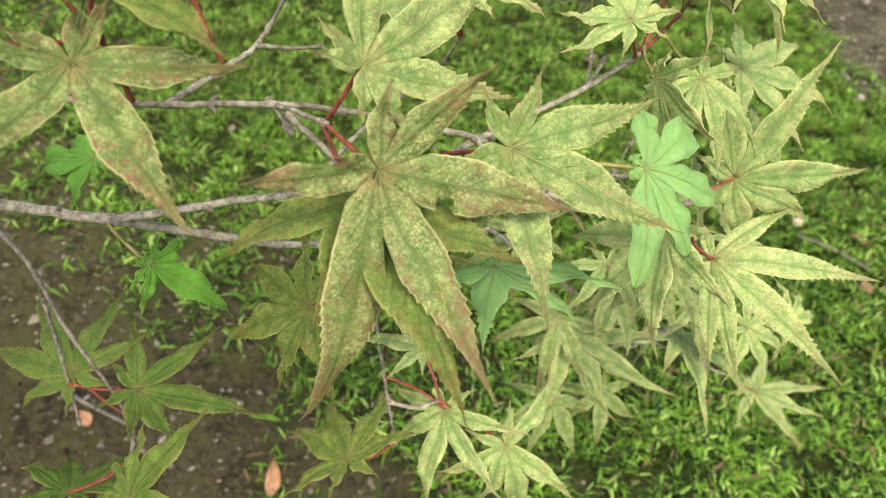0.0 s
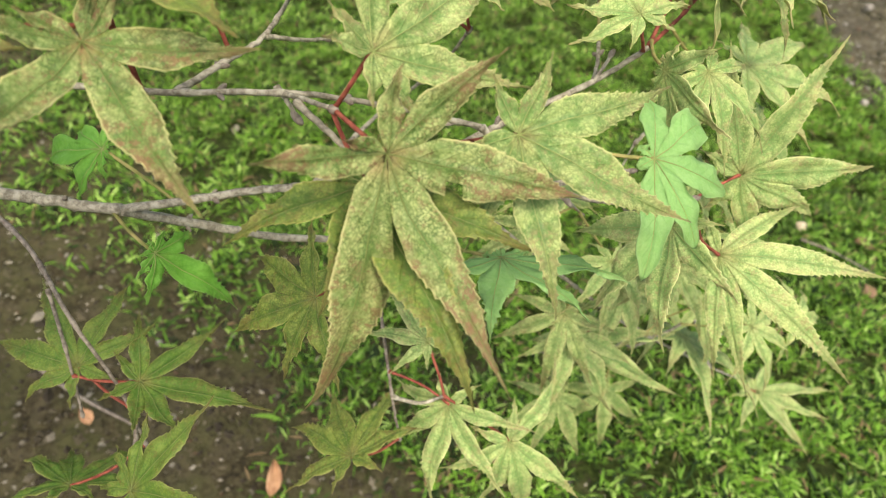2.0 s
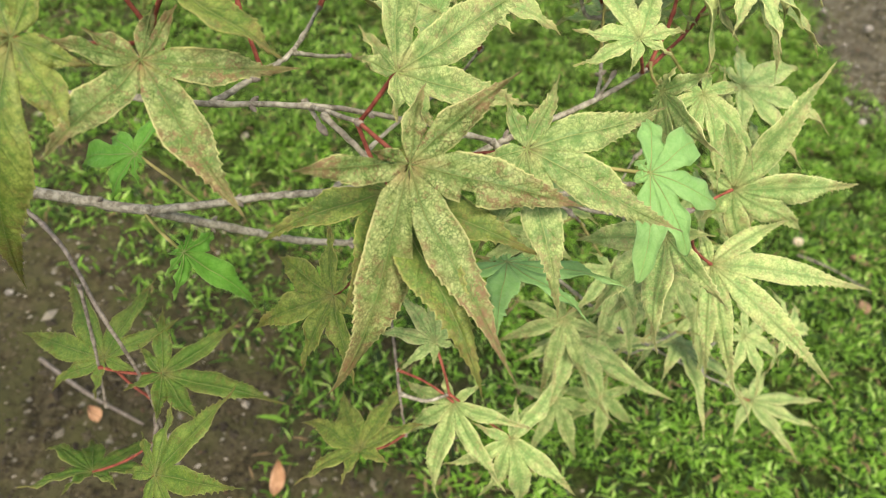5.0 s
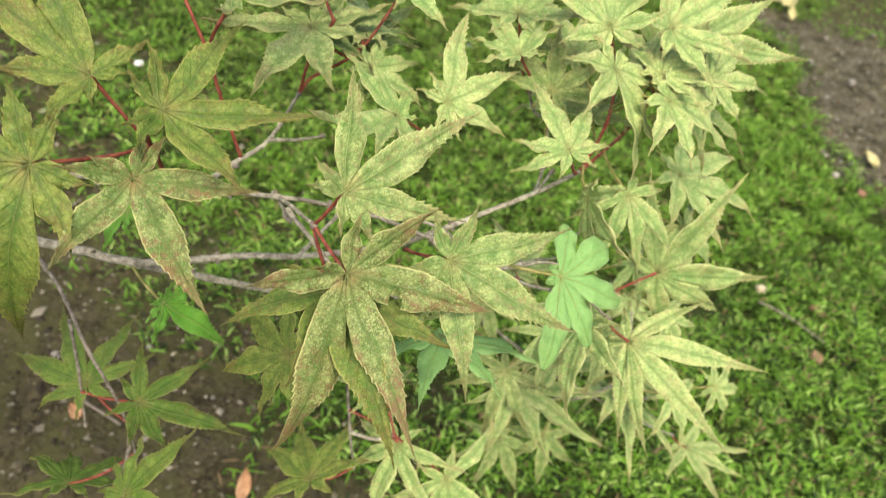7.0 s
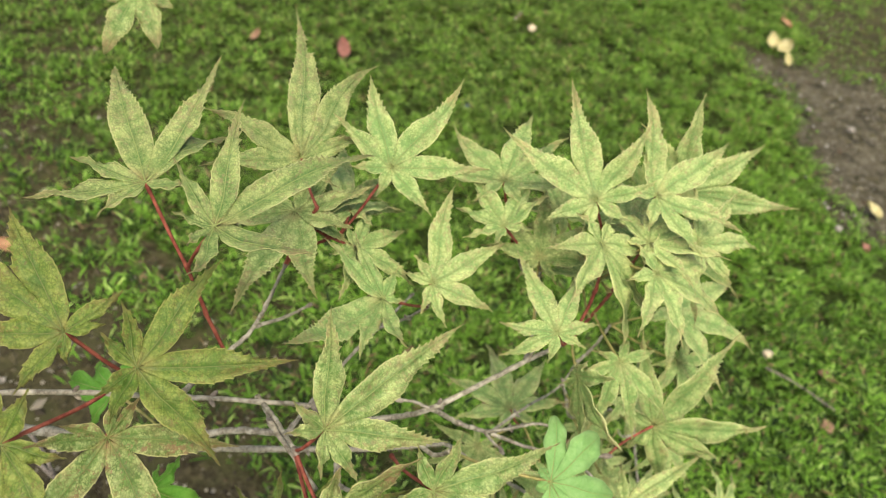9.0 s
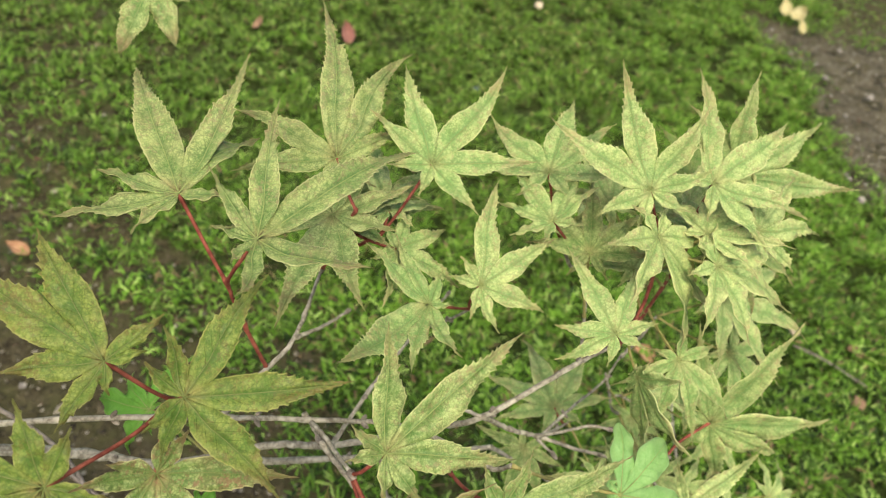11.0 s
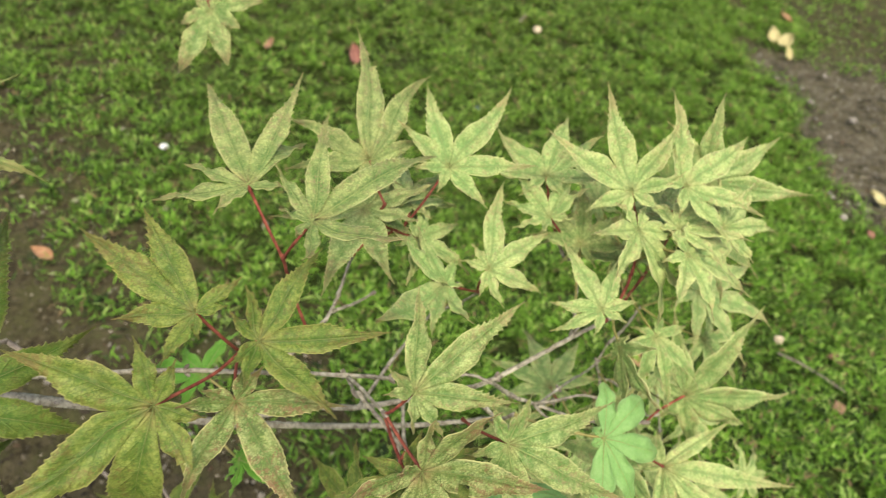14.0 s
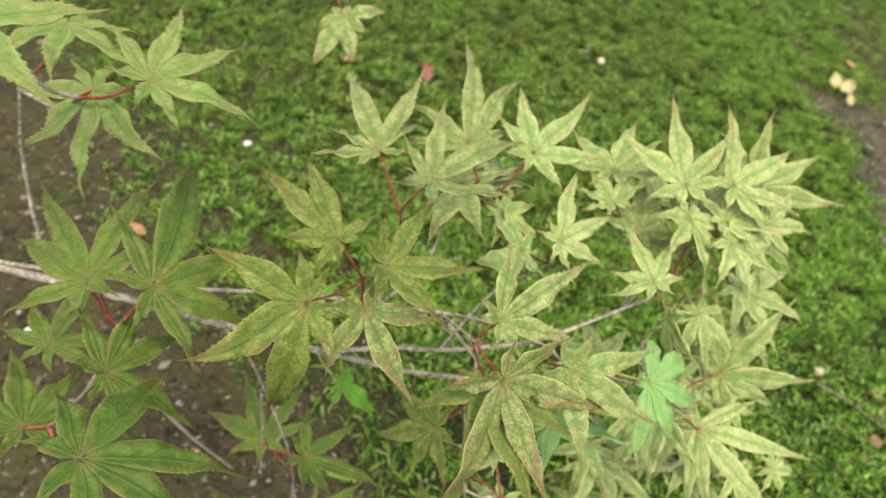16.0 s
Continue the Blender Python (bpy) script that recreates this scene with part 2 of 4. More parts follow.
BROWN = plain("brown_dead_leaf", (0.20, 0.115, 0.060), (0.33, 0.20, 0.11), 130.0, 0.6, 0.15)
BLUE = plain("blue_glass", (0.02, 0.03, 0.06), (0.04, 0.05, 0.10), 100.0, 0.3)


# ---- mesh helpers ----
def mesh_from(name, verts, faces, material, smooth=True):
    me = bpy.data.meshes.new(name)
    me.from_pydata(verts, [], faces)
    me.materials.append(material)
    if smooth:
        me.polygons.foreach_set("use_smooth", [True] * len(me.polygons))
    me.update()
    return me


def part(name, me, parent, label=""):
    ob = new(name, me)
    ob.parent = parent
    return tagged(ob, label)


def curve_points(points, steps=6):
    """Points on a smooth line through the given ones."""
    p = [Vector(q) for q in points]
    p = [2 * p[0] - p[1]] + p + [2 * p[-1] - p[-2]]
    out = []
    for i in range(1, len(p) - 2):
        for k in range(steps):
            t = k / steps
            a, b, c, d = p[i - 1], p[i], p[i + 1], p[i + 2]
            out.append(0.5 * (2 * b + (c - a) * t + (2 * a - 5 * b + 4 * c - d) * t * t + (3 * b - 3 * c + d - a) * t**3))
    return out + [p[-2]]


def tube(line, radius, sides=8):
    """Vertices and faces of a tube along a line; radius is a function of 0..1."""
    verts, faces, n = [], [], len(line)
    side = Vector((0.31, 0.2, 0.93)).normalized()
    for i, q in enumerate(line):
        way = (line[min(i + 1, n - 1)] - line[max(i - 1, 0)]).normalized()
        side = (side - side.dot(way) * way).normalized()
        up = way.cross(side)
        r = radius(i / (n - 1))
        for k in range(sides):
            a = 2 * math.pi * k / sides
            verts.append(q + r * (math.cos(a) * side + math.sin(a) * up))
    for i in range(n - 1):
        for k in range(sides):
            j = (k + 1) % sides
            faces.append((i * sides + k, i * sides + j, (i + 1) * sides + j, (i + 1) * sides + k))
    faces.append(tuple(range(sides))[::-1])
    faces.append(tuple(range((n - 1) * sides, n * sides)))
    return verts, faces


# ---- ground ----
def value_noise(x, y, seed=0):
    xi, yi = np.floor(x).astype(int), np.floor(y).astype(int)
    xf, yf = x - xi, y - yi
    u, v = xf * xf * (3 - 2 * xf), yf * yf * (3 - 2 * yf)

    def h(a, b):
        k = (a * 374761393 + b * 668265263 + seed * 982451653) & 0x7FFFFFFF
        k = ((k ^ (k >> 13)) * 1274126177) & 0x7FFFFFFF
        return ((k ^ (k >> 16)) & 0xFFFF) / 65535.0

    return (h(xi, yi) * (1 - u) + h(xi + 1, yi) * u) * (1 - v) + (h(xi, yi + 1) * (1 - u) + h(xi + 1, yi + 1) * u) * v


def fractal(x, y, scale, seed=0):
    x, y = 0.83 * x + 0.56 * y, 0.83 * y - 0.56 * x
    return sum(value_noise(x * scale * 2**k, y * scale * 2**k, seed + k) * 0.5 ** (k + 1) for k in range(4)) / 0.9375


def moss_cover(x, y):
    """1 where the lawn is closed, 0 on the bare earth under the shrub and on the worn patch."""
    wob = (fractal(x, y, 6.0, 3) - 0.5) * 2.4 + (fractal(x, y, 22.0, 5) - 0.5) * 1.2
    left = np.maximum((y - (0.31 - 0.62 * x)) / 0.30, (np.hypot(x + 0.75, y + 0.25) - 1.15) / 0.24) + 0.55 * wob
    bare = np.minimum(np.minimum(x - 0.595 - (1.16 - y) * 0.06, 0.8 * (y - 0.80 - 0.25 * np.clip(0.75 - x, 0, 1))), np.minimum(1.345 - y, 0.4 * (1 - np.hypot((x - 1.05) / 0.75, (y - 1.08) / 0.42))))
    strip = -bare / 0.060 + wob * 0.8
    cover = np.clip(0.5 + 0.5 * np.minimum(left, strip), 0, 1)
    # a trodden line runs on from the patch, and the moss thins out on both sides of it
    trodden = np.exp(-(((x - 0.57) / 0.05) ** 2)) * np.clip((y - 1.2) / 0.1, 0, 1) * np.clip((2.3 - y) / 0.5, 0, 1)
    thin = np.exp(-((np.minimum(bare, 0) / 0.075) ** 2)) * 0.34
    cover = cover * (1 - 0.62 * trodden) * (1 - thin)
    worn = np.clip((x - 0.62 + 0.06 * wob) / 0.12, 0, 1) * np.clip((y - 1.30) / 0.08, 0, 1)
    worn = worn * np.clip((2.5 + 0.2 * wob - y) / 0.9, 0, 1) * np.clip((2.0 + 0.2 * wob - x) / 0.9, 0, 1)
    cover = cover * (1 - 0.80 * worn)
    # fewer blades on the left, partly standing in for shade from the shrub
    shade_thin = np.clip(-1.1 * (x + 0.08), 0, 0.48) * np.clip((x + 1.9) / 0.8, 0, 1) * np.clip((2.6 - y) / 0.8, 0, 1)
    cover = cover * (1 - shade_thin)
    return np.clip(cover * (0.72 + 0.5 * fractal(x, y, 14.0, 9)), 0, 1)


def blade_cover(x, y):
    """1 on the near lawn, where single blades stand, fading into the plain sheet further off."""
    off = np.hypot((x - 0.1) / 1.25, (y - 0.95) / 1.3) + (fractal(x, y, 3.0, 41) - 0.5) * 0.25
    return np.clip((1.05 - off) / 0.2, 0, 1)


def ground_height(x, y):
    return (fractal(x, y, 9.0, 21) - 0.5) * 0.014 + (fractal(x, y, 40.0, 31) - 0.5) * 0.006


def build_ground():
    def axis(lo, hi, step):
        inner = np.arange(lo, hi + 1e-6, step)
        far = np.array([0.2, 0.6, 1.5, 4, 10, 30, 90, 300, 900, 2500])
        return np.concatenate([lo - far[::-1], inner, hi + far])

    xs, ys = axis(-1.3, 1.6, 0.012), axis(-0.4, 2.4, 0.012)
    gx, gy = np.meshgrid(xs, ys)
    near = (np.abs(gx) < 3) & (np.abs(gy) < 4)
    gz = np.where(near, ground_height(gx, gy), 0.0) - 0.004
    nx = len(xs)
    i = np.arange((len(ys) - 1) * nx).reshape(-1, nx)[:, :-1].ravel()
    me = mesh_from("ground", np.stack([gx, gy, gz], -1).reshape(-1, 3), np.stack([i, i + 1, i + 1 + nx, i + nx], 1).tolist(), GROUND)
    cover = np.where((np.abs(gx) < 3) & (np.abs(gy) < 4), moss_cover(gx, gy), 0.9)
    me.attributes.new("moss", "FLOAT", "POINT").data.foreach_set("value", cover.ravel().astype(np.float32))
    dry = np.clip((gx - 0.40) / 0.2, 0, 1) * np.clip((1.42 - gy) / 0.10, 0, 1)
    me.attributes.new("dry", "FLOAT", "POINT").data.foreach_set("value", dry.ravel().astype(np.float32))
    lawn = np.where((np.abs(gx) < 3) & (np.abs(gy) < 4), 1 - blade_cover(gx, gy), 1.0)
    me.attributes.new("lawn", "FLOAT", "POINT").data.foreach_set("value", lawn.ravel().astype(np.float32))
    return tagged(new("ground", me), "mossy lawn with bare brown earth patches", "ground", kind="structure")


def build_moss():
    rng = np.random.default_rng(5)
    n = 2550000
    y = rng.uniform(-0.4, 2.4, n)
    x = rng.uniform(-1.2, 1.5, n)
    far = np.hypot(x, y)
    keep = (rng.uniform(0, 1, n) < np.clip(1.30 - 0.36 * far, 0.45, 1)) & (rng.uniform(0.12, 0.95, n) < moss_cover(x, y))
    keep &= rng.uniform(0.36, 0.60, n) < fractal(x, y, 42.0, 77) * 1.10
    keep &= rng.uniform(0, 1, n) < blade_cover(x, y)
    x, y = x[keep], y[keep]
    n = len(x)
    clump = fractal(x, y, 42.0, 77)
    length = rng.uniform(0.0065, 0.0170, n) * (0.40 + 1.2 * clump)
    width = length * rng.uniform(0.045, 0.105, n)
    turn, tilt = rng.uniform(0, 2 * np.pi, n), np.radians(rng.uniform(5, 64, n))
    way = np.stack([np.cos(turn) * np.sin(tilt), np.sin(turn) * np.sin(tilt), np.cos(tilt)], 1)
    side = np.stack([-np.sin(turn), np.cos(turn), rng.uniform(-0.5, 0.5, n)], 1)
    bow = np.stack([np.cos(turn), np.sin(turn), -0.75 * np.ones(n)], 1) * (rng.uniform(0.1, 0.6, n) * length)[:, None]
    base = np.stack([x, y, ground_height(x, y) - 0.005 + 0.005 * clump], 1)
    low = base + way * (0.40 * length)[:, None] + 0.10 * bow
    high = base + way * (0.75 * length)[:, None] + 0.45 * bow
    tip = base + way * length[:, None] + bow
    w = side * width[:, None]
    verts = np.stack([base, low + w, low - w, high + 0.8 * w, high - 0.8 * w, tip], 1).reshape(-1, 3)
    k = np.arange(n) * 6
    tris = [(0, 1, 2), (1, 3, 4), (1, 4, 2), (3, 5, 4)]
    me = mesh_from("moss_blades", verts, np.concatenate([np.stack([k + a, k + b, k + c], 1) for a, b, c in tris]).tolist(), MOSS)
    return tagged(new("moss_blades", me), "short bright green moss and grass of the lawn", "grass", kind="stuff")


def build_crumbs():
    """Crumbs of earth, grit and chaff on the bare patches."""
    rng = np.random.default_rng(8)
    n = 70000
    x, y = rng.uniform(-1.1, 1.3, n), rng.uniform(-0.3, 1.7, n)
    keep = rng.uniform(0.0, 0.75, n) > moss_cover(x, y)
    x, y = x[keep], y[keep]
    n = len(x)
    size = rng.uniform(0.0010, 0.0026, n) * np.where(rng.uniform(0, 1, n) < 0.06, 2.4, 1.0)
    turn = rng.uniform(0, 2 * np.pi, n)
    u = np.stack([np.cos(turn), np.sin(turn), rng.uniform(-0.3, 0.3, n)], 1) * (size * rng.uniform(0.7, 2.0, n))[:, None]
    v = np.stack([-np.sin(turn), np.cos(turn), rng.uniform(-0.3, 0.3, n)], 1) * size[:, None]
    w = np.stack([np.zeros(n), np.zeros(n), size * rng.uniform(0.5, 1.0, n)], 1)
    c = np.stack([x, y, ground_height(x, y) - 0.0035], 1)
    verts = np.stack([c + u, c + v, c - u, c - v, c + w, c - w], 1).reshape(-1, 3)
    k = np.arange(n) * 6
    tris = [(0, 1, 4), (1, 2, 4), (2, 3, 4), (3, 0, 4), (1, 0, 5), (2, 1, 5), (3, 2, 5), (0, 3, 5)]
    me = mesh_from("soil_crumbs", verts, np.concatenate([np.stack([k + a, k + b, k + d], 1) for a, b, d in tris]).tolist(), CRUMB, False)
    return tagged(new("soil_crumbs", me), "brown and grey crumbs of earth and grit", "soil", kind="stuff")


build_ground()
build_moss()
build_crumbs()

# ---- the maple ----
maple = tagged(new("japanese_maple"), "young Japanese maple with pale mottled variegated leaves and grey twigs", "maple tree")
maple.location = (-0.86, 0.10, 0.0)
BASE = Vector(maple.location)
SKELETON = []


def under(ob, parent=maple):
    """Keeps an object built in world places where it is, under its thing."""
    ob.parent = parent
    ob.matrix_parent_inverse = Matrix.Translation(-BASE) if parent is maple else parent.matrix_basis.inverted()
    return ob


def twig(points, thick, thin, material=BARK, name="twig", label="", node_every=0.028, attach=True):
    line = curve_points(points, 10)
    length = sum((b - a).length for a, b in zip(line, line[1:]))
    rng = random.Random(round(points[0][0] * 1e5) + round(points[-1][1] * 1e5))
    nodes = [i / max(1, round(length / node_every)) for i in range(round(length / node_every) + 1)]
    nodes = [min(1, max(0, n + rng.uniform(-0.03, 0.03))) for n in nodes]
    line = [q + Vector((rng.gauss(0, 1), rng.gauss(0, 1), rng.gauss(0, 1))) * thin * 0.10 for q in line]

    def radius(t):
        r = (thick + (thin - thick) * t) * (0.78 if thick < 0.0021 else 0.85 if thick < 0.004 else 1.0)
        swell = sum(math.exp(-(((t - n) * length / 0.0016) ** 2)) for n in nodes)
        return r * (1 + (0.35 if thick < 0.0019 else 0.14) * min(1, swell))

    fine = []
    for a, b in zip(line, line[1:]):
        k = max(1, math.ceil((b - a).length / 0.0018)) if length < 0.4 else 2
        fine += [a.lerp(b, j / k) for j in range(k)]
    fine.append(line[-1])
    verts, faces = tube(fine, radius, 7)
    if attach:
        SKELETON.extend(line)
    ob = under(tagged(new(name, mesh_from(name, verts, faces, material)), label))
    buds = []
    if material is not PETIOLE and thin < 0.0009:
        buds.append((line[-1], line[-1] - line[-2], thin))
    if material is BARK and thick < 0.004:
        for n in nodes[1:-1:2]:
            i = min(len(line) - 2, int(n * (len(line) - 1)))
            way = (line[i + 1] - line[i]).normalized()
            out = way.cross(Vector((rng.gauss(0, 1), rng.gauss(0, 1), rng.gauss(0, 1)))).normalized()
            buds += [(line[i] + out * side * thick * 0.9, way * 0.8 + out * side, 0.00055) for side in (-1, 1)]
    for spot, way, fat in buds:
        bm = bmesh.new()
        bmesh.ops.create_icosphere(bm, subdivisions=2, radius=1.0)
        way = way.normalized().to_track_quat("Z", "Y").to_matrix().to_4x4()
        bm.transform(Matrix.Translation(spot) @ way @ Matrix.Diagonal((fat * 1.5, fat * 1.5, fat * 3.2, 1)))
        me = bpy.data.meshes.new("bud")
        bm.to_mesh(me), bm.free()
        me.materials.append(DEAD)
        bud = new("bud", me)
        bud.parent = ob
        tagged(bud, "small dark brown bud")
    return ob


LOBE_ANGLE = (-138, -88, -43, 0, 43, 88, 138)
LOBE_LENGTH = (0.36, 0.72, 0.93, 1.0, 0.93, 0.72, 0.36)


def blade_mesh(size, droop, lengths, turns, seed, broad=1.0, teeth=1.0, fold=0.42, thickness=0.00028, bite=None, peak=0.42, waist=0.52, rise=1.12, blunt=1.45, lifts=(0,) * 7):
    """A seven-lobed palmate blade: the lobes meet on rays from the stalk, part at the sinuses and end in long points."""
    rng = random.Random(seed)
    angles = [a + d for a, d in zip(LOBE_ANGLE, turns)]
    top, faces, uvs, ribs = [], [], [], []
    for k in range(7):
        length = size * LOBE_LENGTH[k] * lengths[k]
        a = radians(angles[k])
        # half the gap to the next lobe on both sides
        gaps = [radians(max(10, abs(angles[k] - angles[j]) / 2)) if 0 <= j < 7 else radians(34) for j in (k - 1, k + 1)]
        wide = (0.130 if 0 < k < 6 else 0.18) * broad * (0.6 * length + 0.4 * size * LOBE_LENGTH[k]) * rng.uniform(0.93, 1.07)
        count = max(4, round(length / 0.0031))
        rows = [0.0, 0.06, 0.12, 0.18, 0.23]
        saws = [[0.0] * 5, [0.0] * 5]
        for j in range(count):
            s0, s1 = 0.26 + 0.71 * j / count, 0.26 + 0.71 * (j + 1) / count
            rows += [s0 + 0.002, s0 + 0.58 * (s1 - s0), s1 - 0.004]
            near = min(1.0, 0.25 + 2.4 * max(0.0, s0 - 0.38)) * min(1.0, 2.6 * (1 - s0))
            for saw in saws:
                big = teeth * rng.choice((0.0003, 0.0006, 0.0008, 0.0011)) * (length / 0.045) ** 0.5 * near
                saw += [-0.50 * big, 0.10 * big, 0.95 * big]
        rows, saws = rows + [1.0], [saw + [0.0] for saw in saws]
        sweep, curl, twist = rng.gauss(0, 0.028), rng.gauss(0, 0.05), rng.gauss(0, 0.16)
        arch, phase = rng.uniform(0.00, 0.085), rng.uniform(0, 6)
        start = len(top)
        ribs.append([])
        for i, s in enumerate(rows):
            if s < peak:
                body = wide * (1 - waist * (1 - s / peak) ** 2)
            else:
                f = (s - peak) / (1 - peak)
                body = wide * max((1 - f ** rise) ** blunt, 0.30 * (1 - f))
            r = s * length
            b = max(0.0, s - 0.28) / 0.72
            for u in (-1, -0.5, 0, 0.5, 1):
                g = gaps[0] if u < 0 else gaps[1]
                w = max(body + saws[u > 0][i], 0.0)
                half = min(w, r * math.tan(min(g, 1.3)))
                joined = half < w - 1e-9
                d = u * half
                bend = sweep * 4 * b * (1 - b) * length
                px = math.sin(a) * r + math.cos(a) * (d + bend)
                py = math.cos(a) * r - math.sin(a) * (d + bend)
                lift = lifts[k] * length * (max(0.0, s - 0.22) / 0.78) ** 1.6 - droop * r * r / length + fold * abs(d) * (1 - 0.5 * s)
                lift += curl * length * 3 * b * b * (1 - b) + twist * d * b
                lift += arch * length * 3 * b * (1 - b) + 0.0010 * math.sin(17 * s + 2.5 * u + phase) * abs(u) * min(1, 4 * b) * min(1, 6 * (1 - s))
                top.append((px, py, lift))
                if u == 0 and (i < 5 or i % 3 == 0):
                    ribs[-1].append(Vector((px, py, lift + 0.00005)))
                uvs.append((0.5 + 0.5 * u * (half / max(w, 1e-9) if joined else 1.0), s))
        for i in range(len(rows) - 1):
            for c in range(4):
                if bite and bite[0] == k and bite[1] <= rows[i] < bite[2] and c in bite[3]:
                    continue
                q = start + i * 5 + c
                faces.append((q, q + 5, q + 6, q + 1))
    n = len(top)
    verts = top + [(x, y, z - thickness) for x, y, z in top]
    both = faces + [tuple(n + v for v in reversed(f)) for f in faces]
    seen = {}
    for f in faces:
        for p, q in zip(f, f[1:] + f[:1]):
            seen[(p, q)] = True
    for p, q in seen:
        if (q, p) not in seen:
            both.append((q, p, n + p, n + q))
    return verts, both, uvs + uvs, ribs


LEAF_LABEL = {
    "pale_variegated_leaf": "pale cream-green mottled maple leaf",
    "dimmed_grey_green_leaf": "grey-green mottled maple leaf dimmed in its colour, with cream margin",
    "lime_variegated_leaf": "lime green maple leaf with cream margin",
    "mottled_variegated_leaf": "mottled maple leaf with brown specks",
    "yellow_green_leaf": "olive green maple leaf with brownish heart",
    "dull_shaded_leaf": "dull green maple leaf with shade in its colour",
    "light_green_leaf": "light green maple leaf with yellowish tips",
    "green_leaf": "bright fresh green maple leaf",
    "smooth_green_leaf": "smooth light green rounded leaf",
}


def leaf(centre, turn, size, droop, lengths, turns, material=LEAF_PALE, node=None, label="", red=True, **shape):
    seed = round(1e4 * (centre[0] + 2 * centre[1] + 3 * centre[2]))
    verts, faces, uvs, ribs = blade_mesh(size, droop, lengths, turns, seed, **shape)
    me = mesh_from("leaf", verts, faces, material)
    layer = me.uv_layers.new(name="UVMap")
    corner = [0] * len(me.loops)
    me.loops.foreach_get("vertex_index", corner)
    layer.data.foreach_set("uv", [c for v in corner for c in uvs[v]])
    h, p, r = (radians(v) for v in turn)
    spin = Matrix.Rotation(h, 4, "Z") @ Matrix.Rotation(p, 4, "X") @ Matrix.Rotation(r, 4, "Y")
    ob = new("leaf", me)
    ob.matrix_basis = Matrix.Translation(centre) @ spin
    under(tagged(ob, label or LEAF_LABEL[material.name]))
    # raised midribs of the lobes
    for line in ribs:
        v, f = tube(line, lambda t: 0.00021 * (1 - 0.75 * t), 5)
        new("vein", mesh_from("vein", v, f, VEIN_DARK if material in (LEAF_SHADE, LEAF_OLIVE, LEAF_PINK) else VEIN)).parent = ob
    # the stalk, from the nearest twig to the base of the blade
    c = Vector(centre)
    back = spin.to_3x3() @ Vector((0, -1, -0.25))
    goal = Vector(node) if node else min(SKELETON, key=lambda q: (q - (c + back * 0.022)).length)
    if not node and (goal - c).length > 0.040:
        foot = c + (goal - c).normalized() * 0.022 + back * 0.012
        twig([goal, goal.lerp(foot, 0.55) + Vector((0, 0, -0.006)), foot], 0.0012, 0.0009, DEAD if material is LEAF_SHADE else BARK)
        goal = foot
    far = (goal - c).length
    line = curve_points([goal, goal.lerp(c, 0.5) + Vector((0, 0, -0.06 * far)) + back * 0.08 * far, c - spin.to_3x3() @ Vector((0, 0, 0.0005))], 10)
    verts, faces = tube(line, lambda t: 0.00058 + 0.00040 * max(0, 1 - 9 * t) + 0.0003 * max(0, 9 * t - 8), 7)
    inverse = ob.matrix_basis.inverted()
    stalk = new("petiole", mesh_from("petiole", [inverse @ v for v in verts], faces, PETIOLE if red and material not in (LEAF_GREEN, LEAF_TEAL) else STALK))
    stalk.parent = ob
    tagged(stalk, "thin red leaf stalk" if red and material not in (LEAF_GREEN, LEAF_TEAL) else "thin olive leaf stalk")
    return ob


# stem and branches
twig([(-0.86, 0.10, -0.02), (-0.80, 0.12, 0.15), (-0.68, 0.14, 0.30), (-0.50, 0.135, 0.39), (-0.33, 0.115, 0.42)], 0.0090, 0.0042, name="stem", label="slender grey-brown maple stem", attach=False)
twig([(-0.33, 0.115, 0.42), (-0.24, 0.112, 0.425), (-0.19, 0.119, 0.415), (-0.14, 0.1335, 0.392), (-0.108, 0.1345, 0.3895)], 0.0034, 0.0022, name="branch", label="smooth grey-green main branch")
twig([(-0.108, 0.1345, 0.3895), (-0.085, 0.1480, 0.370), (-0.060, 0.1602, 0.354), (-0.017, 0.1708, 0.350), (0.02, 0.178, 0.356)], 0.0021, 0.0013)
twig([(-0.108, 0.1345, 0.3895), (-0.070, 0.1492, 0.3897), (-0.045, 0.1502, 0.3963), (-0.010, 0.1600, 0.4030), (0.0097, 0.1595, 0.4201), (0.044, 0.1853, 0.4251), (0.060, 0.192, 0.436)], 0.0020, 0.0012, label="pale grey upper twig")
twig([(-0.30, 0.114, 0.42), (-0.22, 0.112, 0.436), (-0.165, 0.1174, 0.4392), (-0.115, 0.1256, 0.445), (-0.078, 0.1336, 0.4417), (-0.045, 0.1375, 0.443), (-0.018, 0.142, 0.4385), (0.006, 0.1339, 0.4415)], 0.0016, 0.0010)
twig([(-0.076, 0.134, 0.4417), (-0.069, 0.152, 0.440), (-0.0622, 0.1688, 0.439), (-0.0611, 0.2038, 0.4364)], 0.0014, 0.0008)
twig([(-0.0622, 0.1688, 0.439), (-0.055, 0.181, 0.431), (-0.0489, 0.1947, 0.4235)], 0.0011, 0.0007)
twig([(-0.0611, 0.2038, 0.4364), (-0.056, 0.203, 0.455), (-0.0462, 0.2024, 0.4739)], 0.0009, 0.0008, PETIOLE)
twig([(-0.0611, 0.2038, 0.4364), (-0.055, 0.204, 0.446), (-0.0384, 0.2066, 0.4580)], 0.0009, 0.0008, PETIOLE)
twig([(-0.046, 0.1495, 0.3975), (-0.034, 0.180, 0.3985), (-0.020, 0.214, 0.3930), (-0.010, 0.240, 0.3860)], 0.0012, 0.0007)
